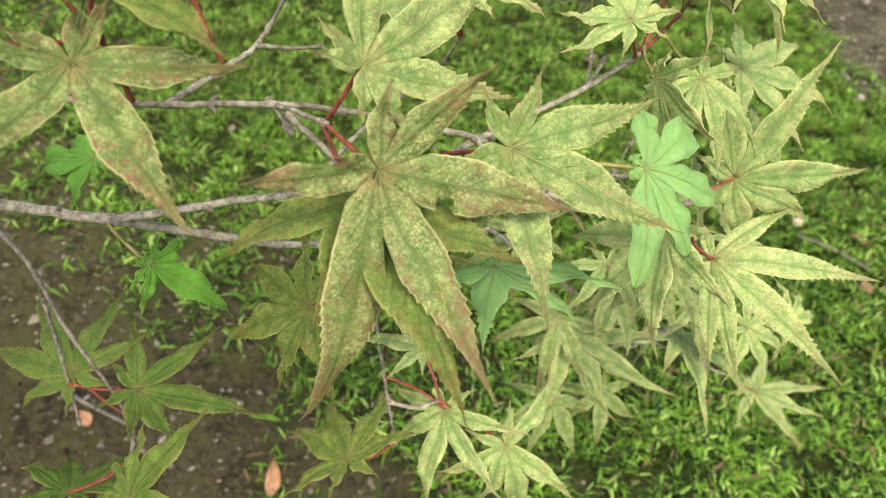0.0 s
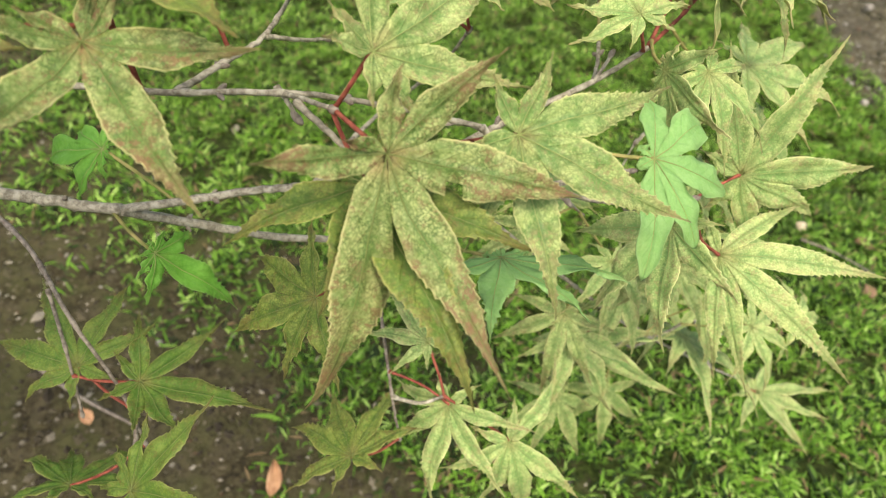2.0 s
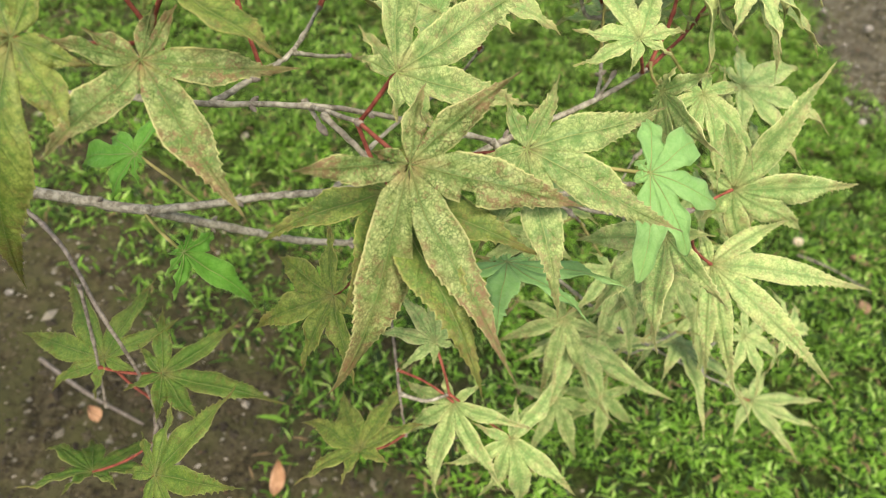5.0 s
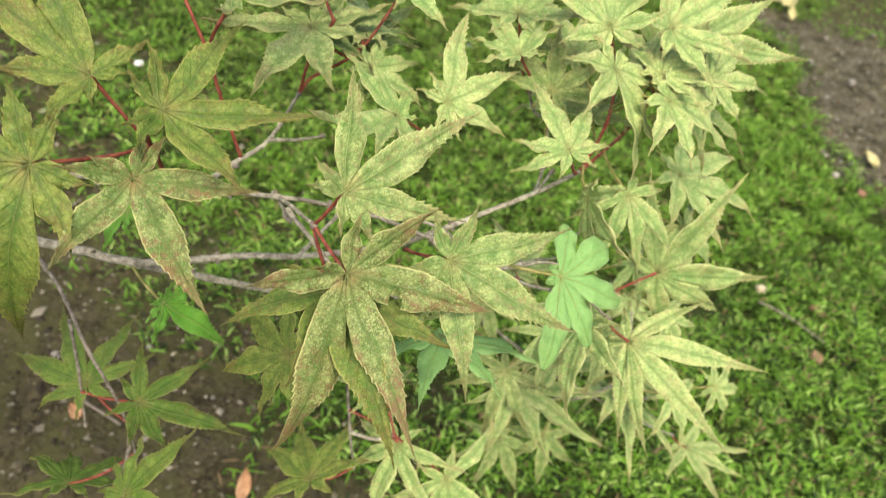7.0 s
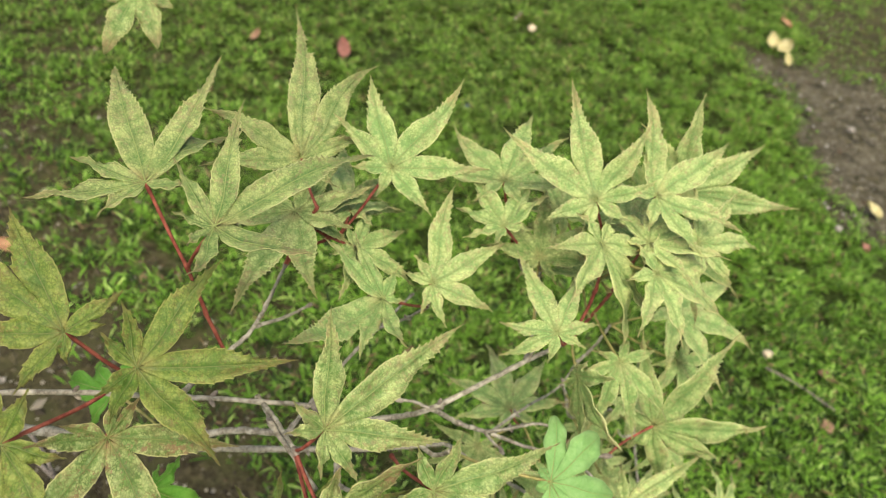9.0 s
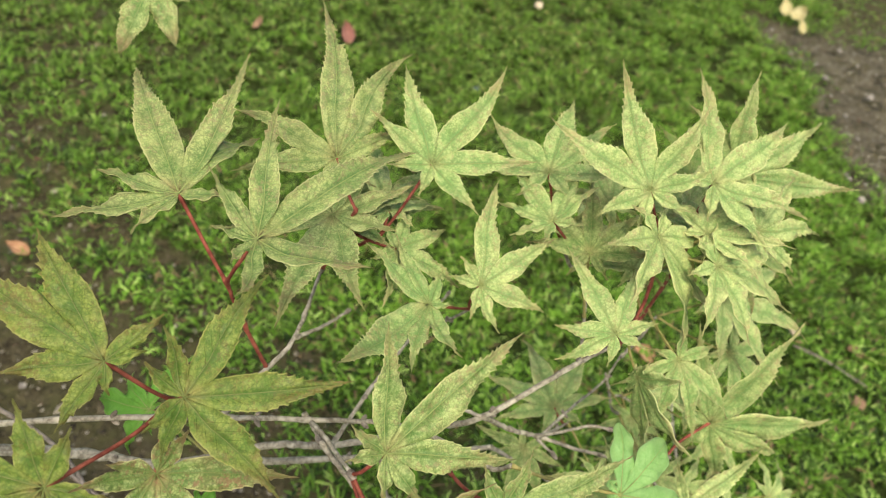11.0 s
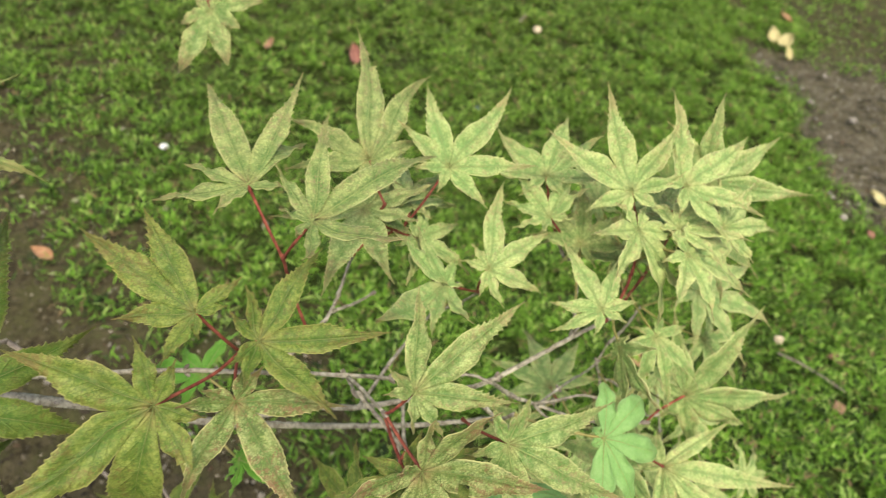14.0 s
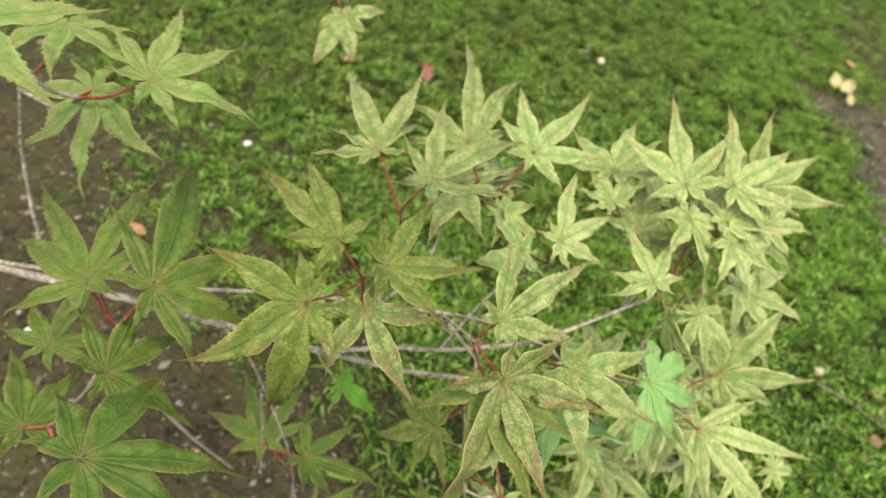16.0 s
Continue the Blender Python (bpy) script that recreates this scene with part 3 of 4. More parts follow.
twig([(-0.022, 0.210, 0.3935), (-0.008, 0.206, 0.412), (0.000, 0.200, 0.430)], 0.0009, 0.0007)
twig([(0.0097, 0.1595, 0.4201), (0.023, 0.166, 0.400), (0.0369, 0.1715, 0.3868)], 0.0014, 0.0012)
twig([(0.0369, 0.1715, 0.3868), (0.0526, 0.1697, 0.3843), (0.072, 0.166, 0.389), (0.0872, 0.1676, 0.393)], 0.0011, 0.0008)
twig([(0.0369, 0.1715, 0.3868), (0.051, 0.191, 0.360), (0.0621, 0.2076, 0.3376)], 0.0010, 0.0006)
twig([(0.0369, 0.1715, 0.3868), (0.056, 0.199, 0.368), (0.0765, 0.2275, 0.3452), (0.083, 0.236, 0.360)], 0.0010, 0.0006, label="thin pinkish-grey twig")
twig([(0.072, 0.166, 0.389), (0.078, 0.157, 0.396), (0.083, 0.1482, 0.3995)], 0.0009, 0.0008)
twig([(0.044, 0.1853, 0.4251), (0.046, 0.200, 0.4265), (0.0463, 0.2342, 0.4367)], 0.0010, 0.0007)
twig([(0.060, 0.192, 0.436), (0.067, 0.210, 0.449), (0.0671, 0.2265, 0.4633)], 0.0010, 0.0008, PETIOLE)
twig([(0.060, 0.192, 0.436), (0.080, 0.226, 0.434), (0.0938, 0.2514, 0.4395)], 0.0010, 0.0008, PETIOLE)
twig([(-0.085, 0.1325, 0.4422), (-0.084, 0.130, 0.455), (-0.0826, 0.1257, 0.4665)], 0.0010, 0.0009, PETIOLE)
twig([(-0.068, 0.155, 0.440), (-0.073, 0.157, 0.462), (-0.0758, 0.1581, 0.4812)], 0.0009, 0.0008, PETIOLE)
twig([(-0.0477, 0.1370, 0.4428), (-0.040, 0.129, 0.448), (-0.0293, 0.1165, 0.4560)], 0.0010, 0.0008)
twig([(-0.21, 0.1125, 0.437), (-0.195, 0.096, 0.445), (-0.1764, 0.0803, 0.4485)], 0.0011, 0.0009, PETIOLE)
twig([(-0.24, 0.112, 0.425), (-0.245, 0.13, 0.48), (-0.235, 0.135, 0.52)], 0.0013, 0.0009)
twig([(-0.48, 0.13, 0.395), (-0.46, 0.33, 0.48), (-0.34, 0.44, 0.53), (-0.20, 0.39, 0.51)], 0.0016, 0.0009)
twig([(-0.22, 0.160, 0.386), (-0.165, 0.145, 0.362), (-0.128, 0.112, 0.352), (-0.117, 0.103, 0.322), (-0.113, 0.095, 0.290)], 0.0014, 0.0007, DEAD, label="dark dead drooping twig")
twig([(-0.140, 0.122, 0.356), (-0.136, 0.110, 0.335), (-0.135, 0.098, 0.305)], 0.0010, 0.0006, DEAD)
twig([(-0.24, 0.114, 0.424), (-0.235, 0.142, 0.400), (-0.22, 0.160, 0.386)], 0.0016, 0.0014, DEAD)
twig([(-0.030, 0.1685, 0.350), (-0.022, 0.140, 0.335), (-0.015, 0.120, 0.312), (-0.010, 0.110, 0.290)], 0.0010, 0.0007, DEAD)
twig([(0.02, 0.178, 0.356), (0.06, 0.180, 0.320), (0.10, 0.192, 0.275), (0.17, 0.210, 0.215), (0.205, 0.222, 0.185)], 0.0013, 0.0008)

twig([(0.0346, 0.1701, 0.3890), (0.0456, 0.1728, 0.3919), (0.0560, 0.1753, 0.3952), (0.0643, 0.1745, 0.3965)], 0.0010, 0.0007)
twig([(0.0346, 0.1701, 0.3890), (0.0386, 0.1670, 0.3879), (0.0429, 0.1643, 0.3870)], 0.0009, 0.0007)
twig([(0.0442, 0.1854, 0.4252), (0.0468, 0.1893, 0.4285), (0.0490, 0.1929, 0.4315)], 0.0009, 0.0007)
twig([(-0.0419, 0.1284, 0.4472), (-0.0332, 0.1208, 0.4463), (-0.0216, 0.1106, 0.4445)], 0.0013, 0.0009)
twig([(-0.0502, 0.1388, 0.4436), (-0.0469, 0.1360, 0.4413), (-0.0436, 0.1325, 0.4387)], 0.0010, 0.0008)
twig([(0.0093, 0.1589, 0.4198), (0.0029, 0.1604, 0.4206), (-0.0037, 0.1600, 0.4206)], 0.0010, 0.0007)

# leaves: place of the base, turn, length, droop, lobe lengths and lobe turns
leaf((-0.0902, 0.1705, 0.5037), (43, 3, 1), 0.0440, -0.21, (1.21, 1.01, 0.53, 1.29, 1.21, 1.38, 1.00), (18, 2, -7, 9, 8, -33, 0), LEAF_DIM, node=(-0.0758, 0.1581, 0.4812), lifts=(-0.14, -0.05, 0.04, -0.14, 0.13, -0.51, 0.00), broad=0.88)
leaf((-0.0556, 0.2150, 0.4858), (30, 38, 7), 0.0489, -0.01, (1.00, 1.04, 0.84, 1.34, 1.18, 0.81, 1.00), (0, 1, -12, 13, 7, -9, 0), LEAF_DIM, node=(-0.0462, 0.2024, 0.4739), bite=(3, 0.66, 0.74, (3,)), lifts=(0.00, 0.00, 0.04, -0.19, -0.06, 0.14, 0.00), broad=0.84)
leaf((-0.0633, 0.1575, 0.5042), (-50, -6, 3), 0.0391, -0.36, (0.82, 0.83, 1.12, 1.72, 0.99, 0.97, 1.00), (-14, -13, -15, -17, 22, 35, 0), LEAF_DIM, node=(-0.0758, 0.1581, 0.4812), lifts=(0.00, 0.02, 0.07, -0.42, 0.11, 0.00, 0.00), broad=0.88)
leaf((-0.0224, 0.2207, 0.4843), (-39, 24, 19), 0.0435, -0.21, (1.00, 0.90, 0.95, 0.99, 0.94, 0.81, 0.86), (0, -7, -15, -5, 3, 8, 19), lifts=(0.00, 0.10, -0.13, 0.04, -0.16, -0.12, 0.01), node=(-0.0384, 0.2066, 0.4580))
leaf((0.0585, 0.2277, 0.4804), (31, 35, -15), 0.0441, -0.21, (1.00, 0.77, 1.13, 1.06, 0.85, 0.77, 1.00), (0, -10, 4, -1, 5, -2, 0), node=(0.0671, 0.2265, 0.4633), lifts=(0.00, 0.00, -0.11, 0.08, 0.10, -0.05, 0.00))
leaf((0.0831, 0.2369, 0.4807), (-51, 14, 29), 0.0438, -0.06, (1.00, 0.77, 1.05, 0.99, 0.87, 1.00, 1.00), (0, 16, -25, -6, 13, 0, 0), node=(0.0938, 0.2514, 0.4395), lifts=(0.00, 0.00, 0.13, -0.09, 0.13, 0.00, 0.00))
leaf((0.1028, 0.2642, 0.4632), (-58, 33, 48), 0.0506, 0.07, (1.00, 1.00, 0.93, 0.90, 1.15, 1.00, 1.00), (0, 0, -7, 7, -1, 0, 0), node=(0.0938, 0.2514, 0.4395), lifts=(0.00, 0.00, 0.25, -0.09, 0.15, 0.00, 0.00))
leaf((0.0252, 0.2191, 0.4662), (27, -5, -16), 0.0328, -0.16, (1.00, 0.75, 0.72, 0.98, 1.01, 0.91, 1.00), (0, 0, 2, -3, 6, -4, 0), node=(0.0463, 0.2342, 0.4367), lifts=(0.00, -0.04, 0.00, 0.00, 0.00, 0.05, 0.00))
leaf((0.0226, 0.2411, 0.4709), (-6, 16, -12), 0.0453, -0.01, (1.00, 1.00, 0.90, 0.87, 0.76, 1.00, 1.00), (0, 0, -6, 6, 3, 0, 0), lifts=(0.00, 0.00, 0.05, -0.06, 0.16, 0.00, 0.00))
leaf((0.0011, 0.1914, 0.4562), (-49, 4, 32), 0.0360, -0.01, (1.00, 0.50, 1.23, 1.01, 0.84, 0.70, 1.00), (0, -11, -7, -3, 4, 18, 0), lifts=(0.00, 0.07, 0.02, 0.02, -0.10, 0.42, 0.00))
leaf((-0.0159, 0.1829, 0.4523), (130, 9, -11), 0.0382, -0.24, (0.60, 1.05, 0.89, 1.47, 0.85, 1.00, 1.00), (-14, 17, -2, -20, 18, 0, 0), LEAF_PALE, lifts=(-0.12, 0.33, -0.04, 0.32, 0.05, 0.00, 0.00))
leaf((-0.0918, 0.1210, 0.4924), (74, 20, -21), 0.0323, -0.22, (0.74, 0.81, 0.78, 1.34, 1.27, 0.78, 0.88), (4, -9, 3, 3, -14, 19, -6), LEAF_OLIVE, node=(-0.0826, 0.1257, 0.4665), broad=1.15, peak=0.47, waist=0.6, lifts=(-0.32, 0.02, -0.08, -0.09, -0.18, -0.07, -0.26))
leaf((-0.0701, 0.1160, 0.4901), (-67, -17, 20), 0.0347, -0.27, (1.00, 0.67, 1.13, 1.15, 1.05, 0.66, 1.00), (0, -21, -13, 1, 11, 21, 0), LEAF_OLIVE, node=(-0.0826, 0.1257, 0.4665), broad=1.05, peak=0.47, waist=0.6, lifts=(0.00, 0.20, -0.06, 0.04, 0.08, 0.06, 0.00))
leaf((-0.0935, 0.0916, 0.4856), (125, -11, -47), 0.0419, -0.02, (1.00, 0.83, 1.53, 1.18, 1.11, 0.71, 1.00), (0, -4, -9, -3, 6, 10, 0), LEAF_OLIVE, node=(-0.0826, 0.1257, 0.4665), broad=1.12, peak=0.47, waist=0.62, lifts=(0.00, 0.29, -0.81, 0.20, -0.05, -0.12, 0.00))
leaf((-0.0738, 0.1012, 0.4777), (-133, -39, 4), 0.0330, -0.29, (1.00, 0.55, 1.05, 1.25, 1.03, 0.76, 1.00), (0, -31, -15, -1, 16, 29, 0), LEAF_PINK, node=(-0.0826, 0.1257, 0.4665), broad=1.08, peak=0.47, waist=0.6, teeth=0.75, lifts=(0.00, 0.22, 0.09, 0.01, 0.23, 0.13, 0.00))
leaf((-0.0201, 0.1173, 0.4721), (-33, 8, 46), 0.0367, -0.24, (1.00, 0.52, 1.05, 1.45, 1.12, 0.69, 1.00), (0, -10, -12, 5, 5, 11, 0), LEAF_MID, node=(-0.0293, 0.1165, 0.456), broad=1.0, lifts=(0.00, -0.21, -0.04, -0.14, -0.01, 0.00, 0.00))
leaf((-0.0136, 0.0949, 0.4637), (-125, -54, 18), 0.0458, -0.19, (1.10, 0.94, 1.06, 1.00, 1.47, 0.88, 0.69), (-6, -19, -7, 9, -2, 28, -4), LEAF_PINK, node=(-0.0293, 0.1165, 0.456), broad=1.0, bite=(2, 0.30, 0.38, (3,)), teeth=0.7, peak=0.45, waist=0.3, rise=1.2, fold=0.3, lifts=(-0.08, 0.13, 0.00, 0.43, -0.42, 0.14, 0.33))
leaf((0.0137, 0.1112, 0.4590), (-100, -19, 39), 0.0411, 0.06, (1.00, 0.67, 1.10, 1.17, 1.12, 1.00, 1.00), (0, -7, -2, -2, 9, 0, 0), LEAF_MID, node=(-0.0012, 0.1284, 0.4396), broad=0.92, lifts=(0.00, 0.19, -0.10, -0.00, 0.10, 0.00, 0.00))
leaf((-0.0183, 0.0974, 0.4519), (-146, -19, 7), 0.0463, 0.12, (1.00, 1.00, 0.96, 1.17, 0.72, 1.01, 1.00), (0, 0, -2, -1, 0, 4, 0), LEAF_OLIVE, broad=1.0, lifts=(0.00, 0.00, 0.03, -0.03, 0.00, -0.07, 0.00))
leaf((0.1105, 0.1888, 0.3882), (-80, 15, 67), 0.0535, 0.13, (1.00, 1.35, 1.19, 0.98, 0.84, 1.00, 1.00), (0, -5, -6, 9, -1, 0, 0), node=(0.0872, 0.1676, 0.393), broad=0.95, lifts=(0.00, 0.09, 0.09, 0.09, 0.00, 0.00, 0.00))
leaf((0.0987, 0.1534, 0.3802), (-129, 3, 35), 0.0533, 0.57, (1.00, 1.06, 1.20, 1.15, 0.98, 1.13, 1.00), (0, 12, 10, 8, 1, -29, 0), node=(0.083, 0.1482, 0.3995), broad=0.70, fold=0.45, lifts=(0.00, -0.19, -0.03, -0.09, -0.33, 0.04, 0.00), waist=0.5)
leaf((0.0507, 0.1811, 0.4531), (34, 21, -13), 0.0330, 0.11, (1.00, 1.00, 0.73, 1.11, 0.90, 0.72, 1.00), (0, 0, -15, 0, 3, 11, 0), lifts=(0.00, 0.00, 0.12, 0.00, 0.00, 0.00, 0.00))
leaf((0.0856, 0.2089, 0.4660), (-98, -20, 11), 0.0391, 0.13, (1.00, 1.00, 0.95, 1.15, 0.83, 1.00, 1.00), (0, 0, 2, -8, 3, 0, 0), broad=1.2, lifts=(0.00, 0.00, 0.00, -0.10, 0.00, 0.00, 0.00), red=False)
leaf((0.0626, 0.2134, 0.4720), (-157, -32, -27), 0.0457, 0.04, (1.00, 1.00, 1.00, 1.00, 0.82, 1.00, 1.00), (0, 0, 0, -20, 5, 0, 0), lifts=(0.00, 0.00, 0.00, -0.22, 0.00, 0.00, 0.00))
leaf((0.0615, 0.1734, 0.4398), (-149, 0, 82), 0.0334, 0.06, (0.40, 0.40, 0.66, 0.94, 1.00, 0.40, 0.40), (0, 0, -7, 6, 0, 0, 0), red=False)
leaf((0.0520, 0.1285, 0.4420), (-91, -16, 19), 0.0359, 0.28, (0.40, 0.90, 0.88, 0.80, 0.78, 1.20, 0.40), (0, -2, -6, -8, -2, -8, 0), LEAF_TEAL, broad=1.35, teeth=0.1, peak=0.52, rise=1.8, blunt=0.6, fold=0.06)
leaf((-0.0935, 0.1223, 0.3844), (-85, -56, 16), 0.0337, 0.30, (0.40, 0.40, 0.66, 1.25, 0.54, 0.40, 0.40), (0, 0, -16, -4, 12, 0, 0), LEAF_GREEN, broad=1.1, lifts=(0.00, 0.00, -0.07, 0.15, -0.09, 0.00, 0.00))
leaf((-0.1182, 0.1516, 0.3998), (84, -14, -30), 0.0350, 0.51, (0.40, 0.40, 0.75, 1.20, 0.76, 0.99, 0.40), (0, 0, -11, 1, -11, 21, 0), LEAF_GREEN, broad=1.15)
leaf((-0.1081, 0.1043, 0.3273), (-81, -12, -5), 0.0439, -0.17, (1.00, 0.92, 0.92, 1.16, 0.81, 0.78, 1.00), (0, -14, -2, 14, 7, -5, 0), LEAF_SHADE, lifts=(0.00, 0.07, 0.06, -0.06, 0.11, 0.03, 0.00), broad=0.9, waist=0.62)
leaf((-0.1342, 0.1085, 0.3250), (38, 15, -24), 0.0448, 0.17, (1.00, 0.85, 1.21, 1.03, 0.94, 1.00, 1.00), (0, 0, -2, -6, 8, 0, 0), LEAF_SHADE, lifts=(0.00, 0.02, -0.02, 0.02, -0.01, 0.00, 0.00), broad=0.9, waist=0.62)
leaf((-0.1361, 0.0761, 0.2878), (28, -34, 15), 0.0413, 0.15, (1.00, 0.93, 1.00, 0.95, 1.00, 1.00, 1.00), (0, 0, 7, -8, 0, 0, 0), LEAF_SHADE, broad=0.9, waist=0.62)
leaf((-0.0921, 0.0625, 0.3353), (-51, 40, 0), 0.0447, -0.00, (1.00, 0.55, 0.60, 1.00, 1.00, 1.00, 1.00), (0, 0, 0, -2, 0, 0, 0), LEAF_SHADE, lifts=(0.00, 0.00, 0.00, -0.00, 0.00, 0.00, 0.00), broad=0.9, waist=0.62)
leaf((-0.0281, 0.0973, 0.2962), (19, -18, -17), 0.0445, 0.12, (1.00, 1.00, 1.00, 0.98, 1.00, 1.00, 1.00), (0, -2, 4, -5, 0, 0, 0), LEAF_OLIVE, lifts=(0.00, -0.04, 0.03, 0.02, 0.00, 0.00, 0.00))
leaf((0.0092, 0.1190, 0.3078), (172, -46, 25), 0.0445, 0.22, (1.00, 1.13, 1.04, 1.09, 0.90, 1.00, 1.00), (0, -1, 0, 0, -1, 0, 0), broad=0.82, fold=0.45, lifts=(0.00, -0.06, -0.01, 0.04, -0.03, 0.00, 0.00), waist=0.5)
leaf((0.1387, 0.2048, 0.2529), (-163, 11, -18), 0.0507, 0.28, (1.00, 1.00, 1.25, 1.09, 0.68, 1.24, 1.00), (0, 0, 0, 4, -3, -3, 0), broad=0.82, fold=0.45, lifts=(0.00, 0.00, -0.04, -0.04, 0.00, 0.00, 0.00), waist=0.5)
leaf((0.2199, 0.2207, 0.1736), (-122, 16, -1), 0.0479, 0.06, (1.00, 1.00, 1.14, 0.92, 1.12, 1.00, 1.00), (0, 0, 9, -2, -7, 0, 0), broad=0.82, fold=0.45, lifts=(0.00, 0.00, 0.02, 0.06, -0.00, 0.00, 0.00), waist=0.5)
leaf((-0.1512, 0.2930, 0.5000), (-147, -36, 14), 0.0395, 0.10, (0.60, 0.90, 0.45, 0.72, 0.93, 0.56, 0.60), (0, 0, 0, 0, 0, -8, 0), LEAF_MID, broad=1.3, rise=1.7, blunt=0.9)
leaf((-0.1556, 0.1130, 0.5554), (-33, -1, 24), 0.0392, -0.03, (1.00, 0.96, 0.99, 0.97, 1.04, 0.74, 1.00), (0, -3, -1, -6, 3, 4, 0), LEAF_LIME, lifts=(0.00, -0.11, 0.04, -0.09, -0.16, -0.11, 0.00), broad=0.9, waist=0.62)
leaf((-0.1815, 0.1153, 0.5441), (-166, -42, 19), 0.0412, -0.07, (1.00, 0.77, 1.14, 0.98, 0.95, 1.00, 1.00), (0, 7, -10, -8, 9, 0, 0), LEAF_LIME, lifts=(0.00, 0.04, -0.02, 0.07, -0.01, 0.00, 0.00), broad=0.9, waist=0.62)
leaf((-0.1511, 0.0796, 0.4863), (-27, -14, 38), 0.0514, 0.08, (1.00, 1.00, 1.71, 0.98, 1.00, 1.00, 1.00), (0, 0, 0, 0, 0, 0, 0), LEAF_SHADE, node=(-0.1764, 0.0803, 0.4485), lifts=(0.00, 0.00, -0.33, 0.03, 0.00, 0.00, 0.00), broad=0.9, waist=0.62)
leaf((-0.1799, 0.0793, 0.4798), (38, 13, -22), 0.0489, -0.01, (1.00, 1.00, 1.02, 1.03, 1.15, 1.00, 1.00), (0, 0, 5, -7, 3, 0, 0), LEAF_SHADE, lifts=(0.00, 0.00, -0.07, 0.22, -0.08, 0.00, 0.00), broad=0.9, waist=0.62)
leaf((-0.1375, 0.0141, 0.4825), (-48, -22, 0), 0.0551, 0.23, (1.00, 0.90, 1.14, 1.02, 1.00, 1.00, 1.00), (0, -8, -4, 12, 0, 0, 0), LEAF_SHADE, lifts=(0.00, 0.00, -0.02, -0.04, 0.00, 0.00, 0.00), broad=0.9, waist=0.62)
leaf((-0.0547, 0.2021, 0.4705), (-149, -9, 3), 0.0439, -0.20, (1.00, 1.00, 0.60, 1.01, 1.26, 1.25, 1.00), (0, 0, -3, 4, -6, 5, 0), LEAF_MID)
leaf((-0.0365, 0.2139, 0.4647), (26, 1, 1), 0.0305, 0.20, (1.00, 1.00, 0.73, 1.27, 0.83, 1.00, 1.00), (0, 0, 1, 0, -1, 0, 0), LEAF_PALE)
leaf((-0.0310, 0.2007, 0.4584), (-86, -30, 11), 0.0322, 0.10, (1.00, 1.00, 0.96, 0.96, 1.00, 1.00, 1.00), (0, 0, -3, 3, 0, 0, 0), LEAF_PALE)
leaf((0.0831, 0.2225, 0.4680), (-52, 8, 0), 0.0350, 0.05, (1.00, 1.00, 1.00, 0.96, 1.00, 1.00, 1.00), (0, 0, 0, 0, 0, 0, 0), red=False)
leaf((0.1045, 0.2296, 0.4667), (-70, -9, 41), 0.0339, 0.12, (1.00, 1.00, 1.00, 1.08, 0.84, 1.00, 1.00), (0, 0, 0, 3, -4, 0, 0), red=False)
leaf((0.1235, 0.2531, 0.3962), (-95, -12, 9), 0.0499, 0.12, (1.00, 1.00, 1.13, 1.04, 1.00, 1.00, 1.00), (0, 0, -2, 2, 0, 0, 0), red=False)
leaf((0.1594, 0.3012, 0.2313), (-175, -32, -5), 0.0340, 0.14, (1.00, 0.97, 1.05, 0.98, 1.00, 1.00, 1.00), (0, -2, 0, 2, 0, 0, 0), red=False)
leaf((0.0516, 0.2084, 0.3462), (19, -6, -4), 0.0467, 0.09, (1.00, 1.00, 1.00, 1.05, 1.01, 1.00, 1.00), (0, 0, 0, -1, 1, 0, 0))
leaf((0.0354, 0.1090, 0.3017), (-128, -46, 26), 0.0470, 0.37, (1.00, 1.16, 1.04, 1.10, 0.82, 1.00, 1.00), (0, -19, 25, 11, 1, 0, 0), broad=0.82, fold=0.45, lifts=(0.00, -0.17, 0.35, -0.12, 0.00, 0.00, 0.00), waist=0.5)
leaf((0.0801, 0.1938, 0.2589), (-159, -35, 45), 0.0515, 0.22, (1.00, 1.21, 1.23, 1.01, 1.00, 1.00, 1.00), (0, 6, -3, -8, 0, 0, 0), broad=0.82, fold=0.45, lifts=(0.00, 0.03, -0.04, -0.01, 0.00, 0.00, 0.00), waist=0.5)
leaf((-0.0372, 0.1080, 0.3906), (94, -36, -24), 0.0405, 0.20, (1.00, 1.00, 0.78, 1.05, 1.04, 0.96, 1.00), (0, 0, 0, 2, -2, -1, 0), LEAF_OLIVE, lifts=(0.00, 0.00, 0.01, 0.03, -0.02, 0.00, 0.00))
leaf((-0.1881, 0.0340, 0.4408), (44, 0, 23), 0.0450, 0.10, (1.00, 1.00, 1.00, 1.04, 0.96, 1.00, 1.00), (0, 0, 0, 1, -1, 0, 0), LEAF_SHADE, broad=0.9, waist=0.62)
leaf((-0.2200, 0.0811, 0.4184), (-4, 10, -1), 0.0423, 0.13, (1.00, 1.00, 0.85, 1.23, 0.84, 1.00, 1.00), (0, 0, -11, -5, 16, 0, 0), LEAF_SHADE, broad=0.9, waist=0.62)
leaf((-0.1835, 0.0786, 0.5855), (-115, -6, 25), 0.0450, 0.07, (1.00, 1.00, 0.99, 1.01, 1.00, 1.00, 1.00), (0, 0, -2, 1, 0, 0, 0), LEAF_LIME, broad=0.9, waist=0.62)
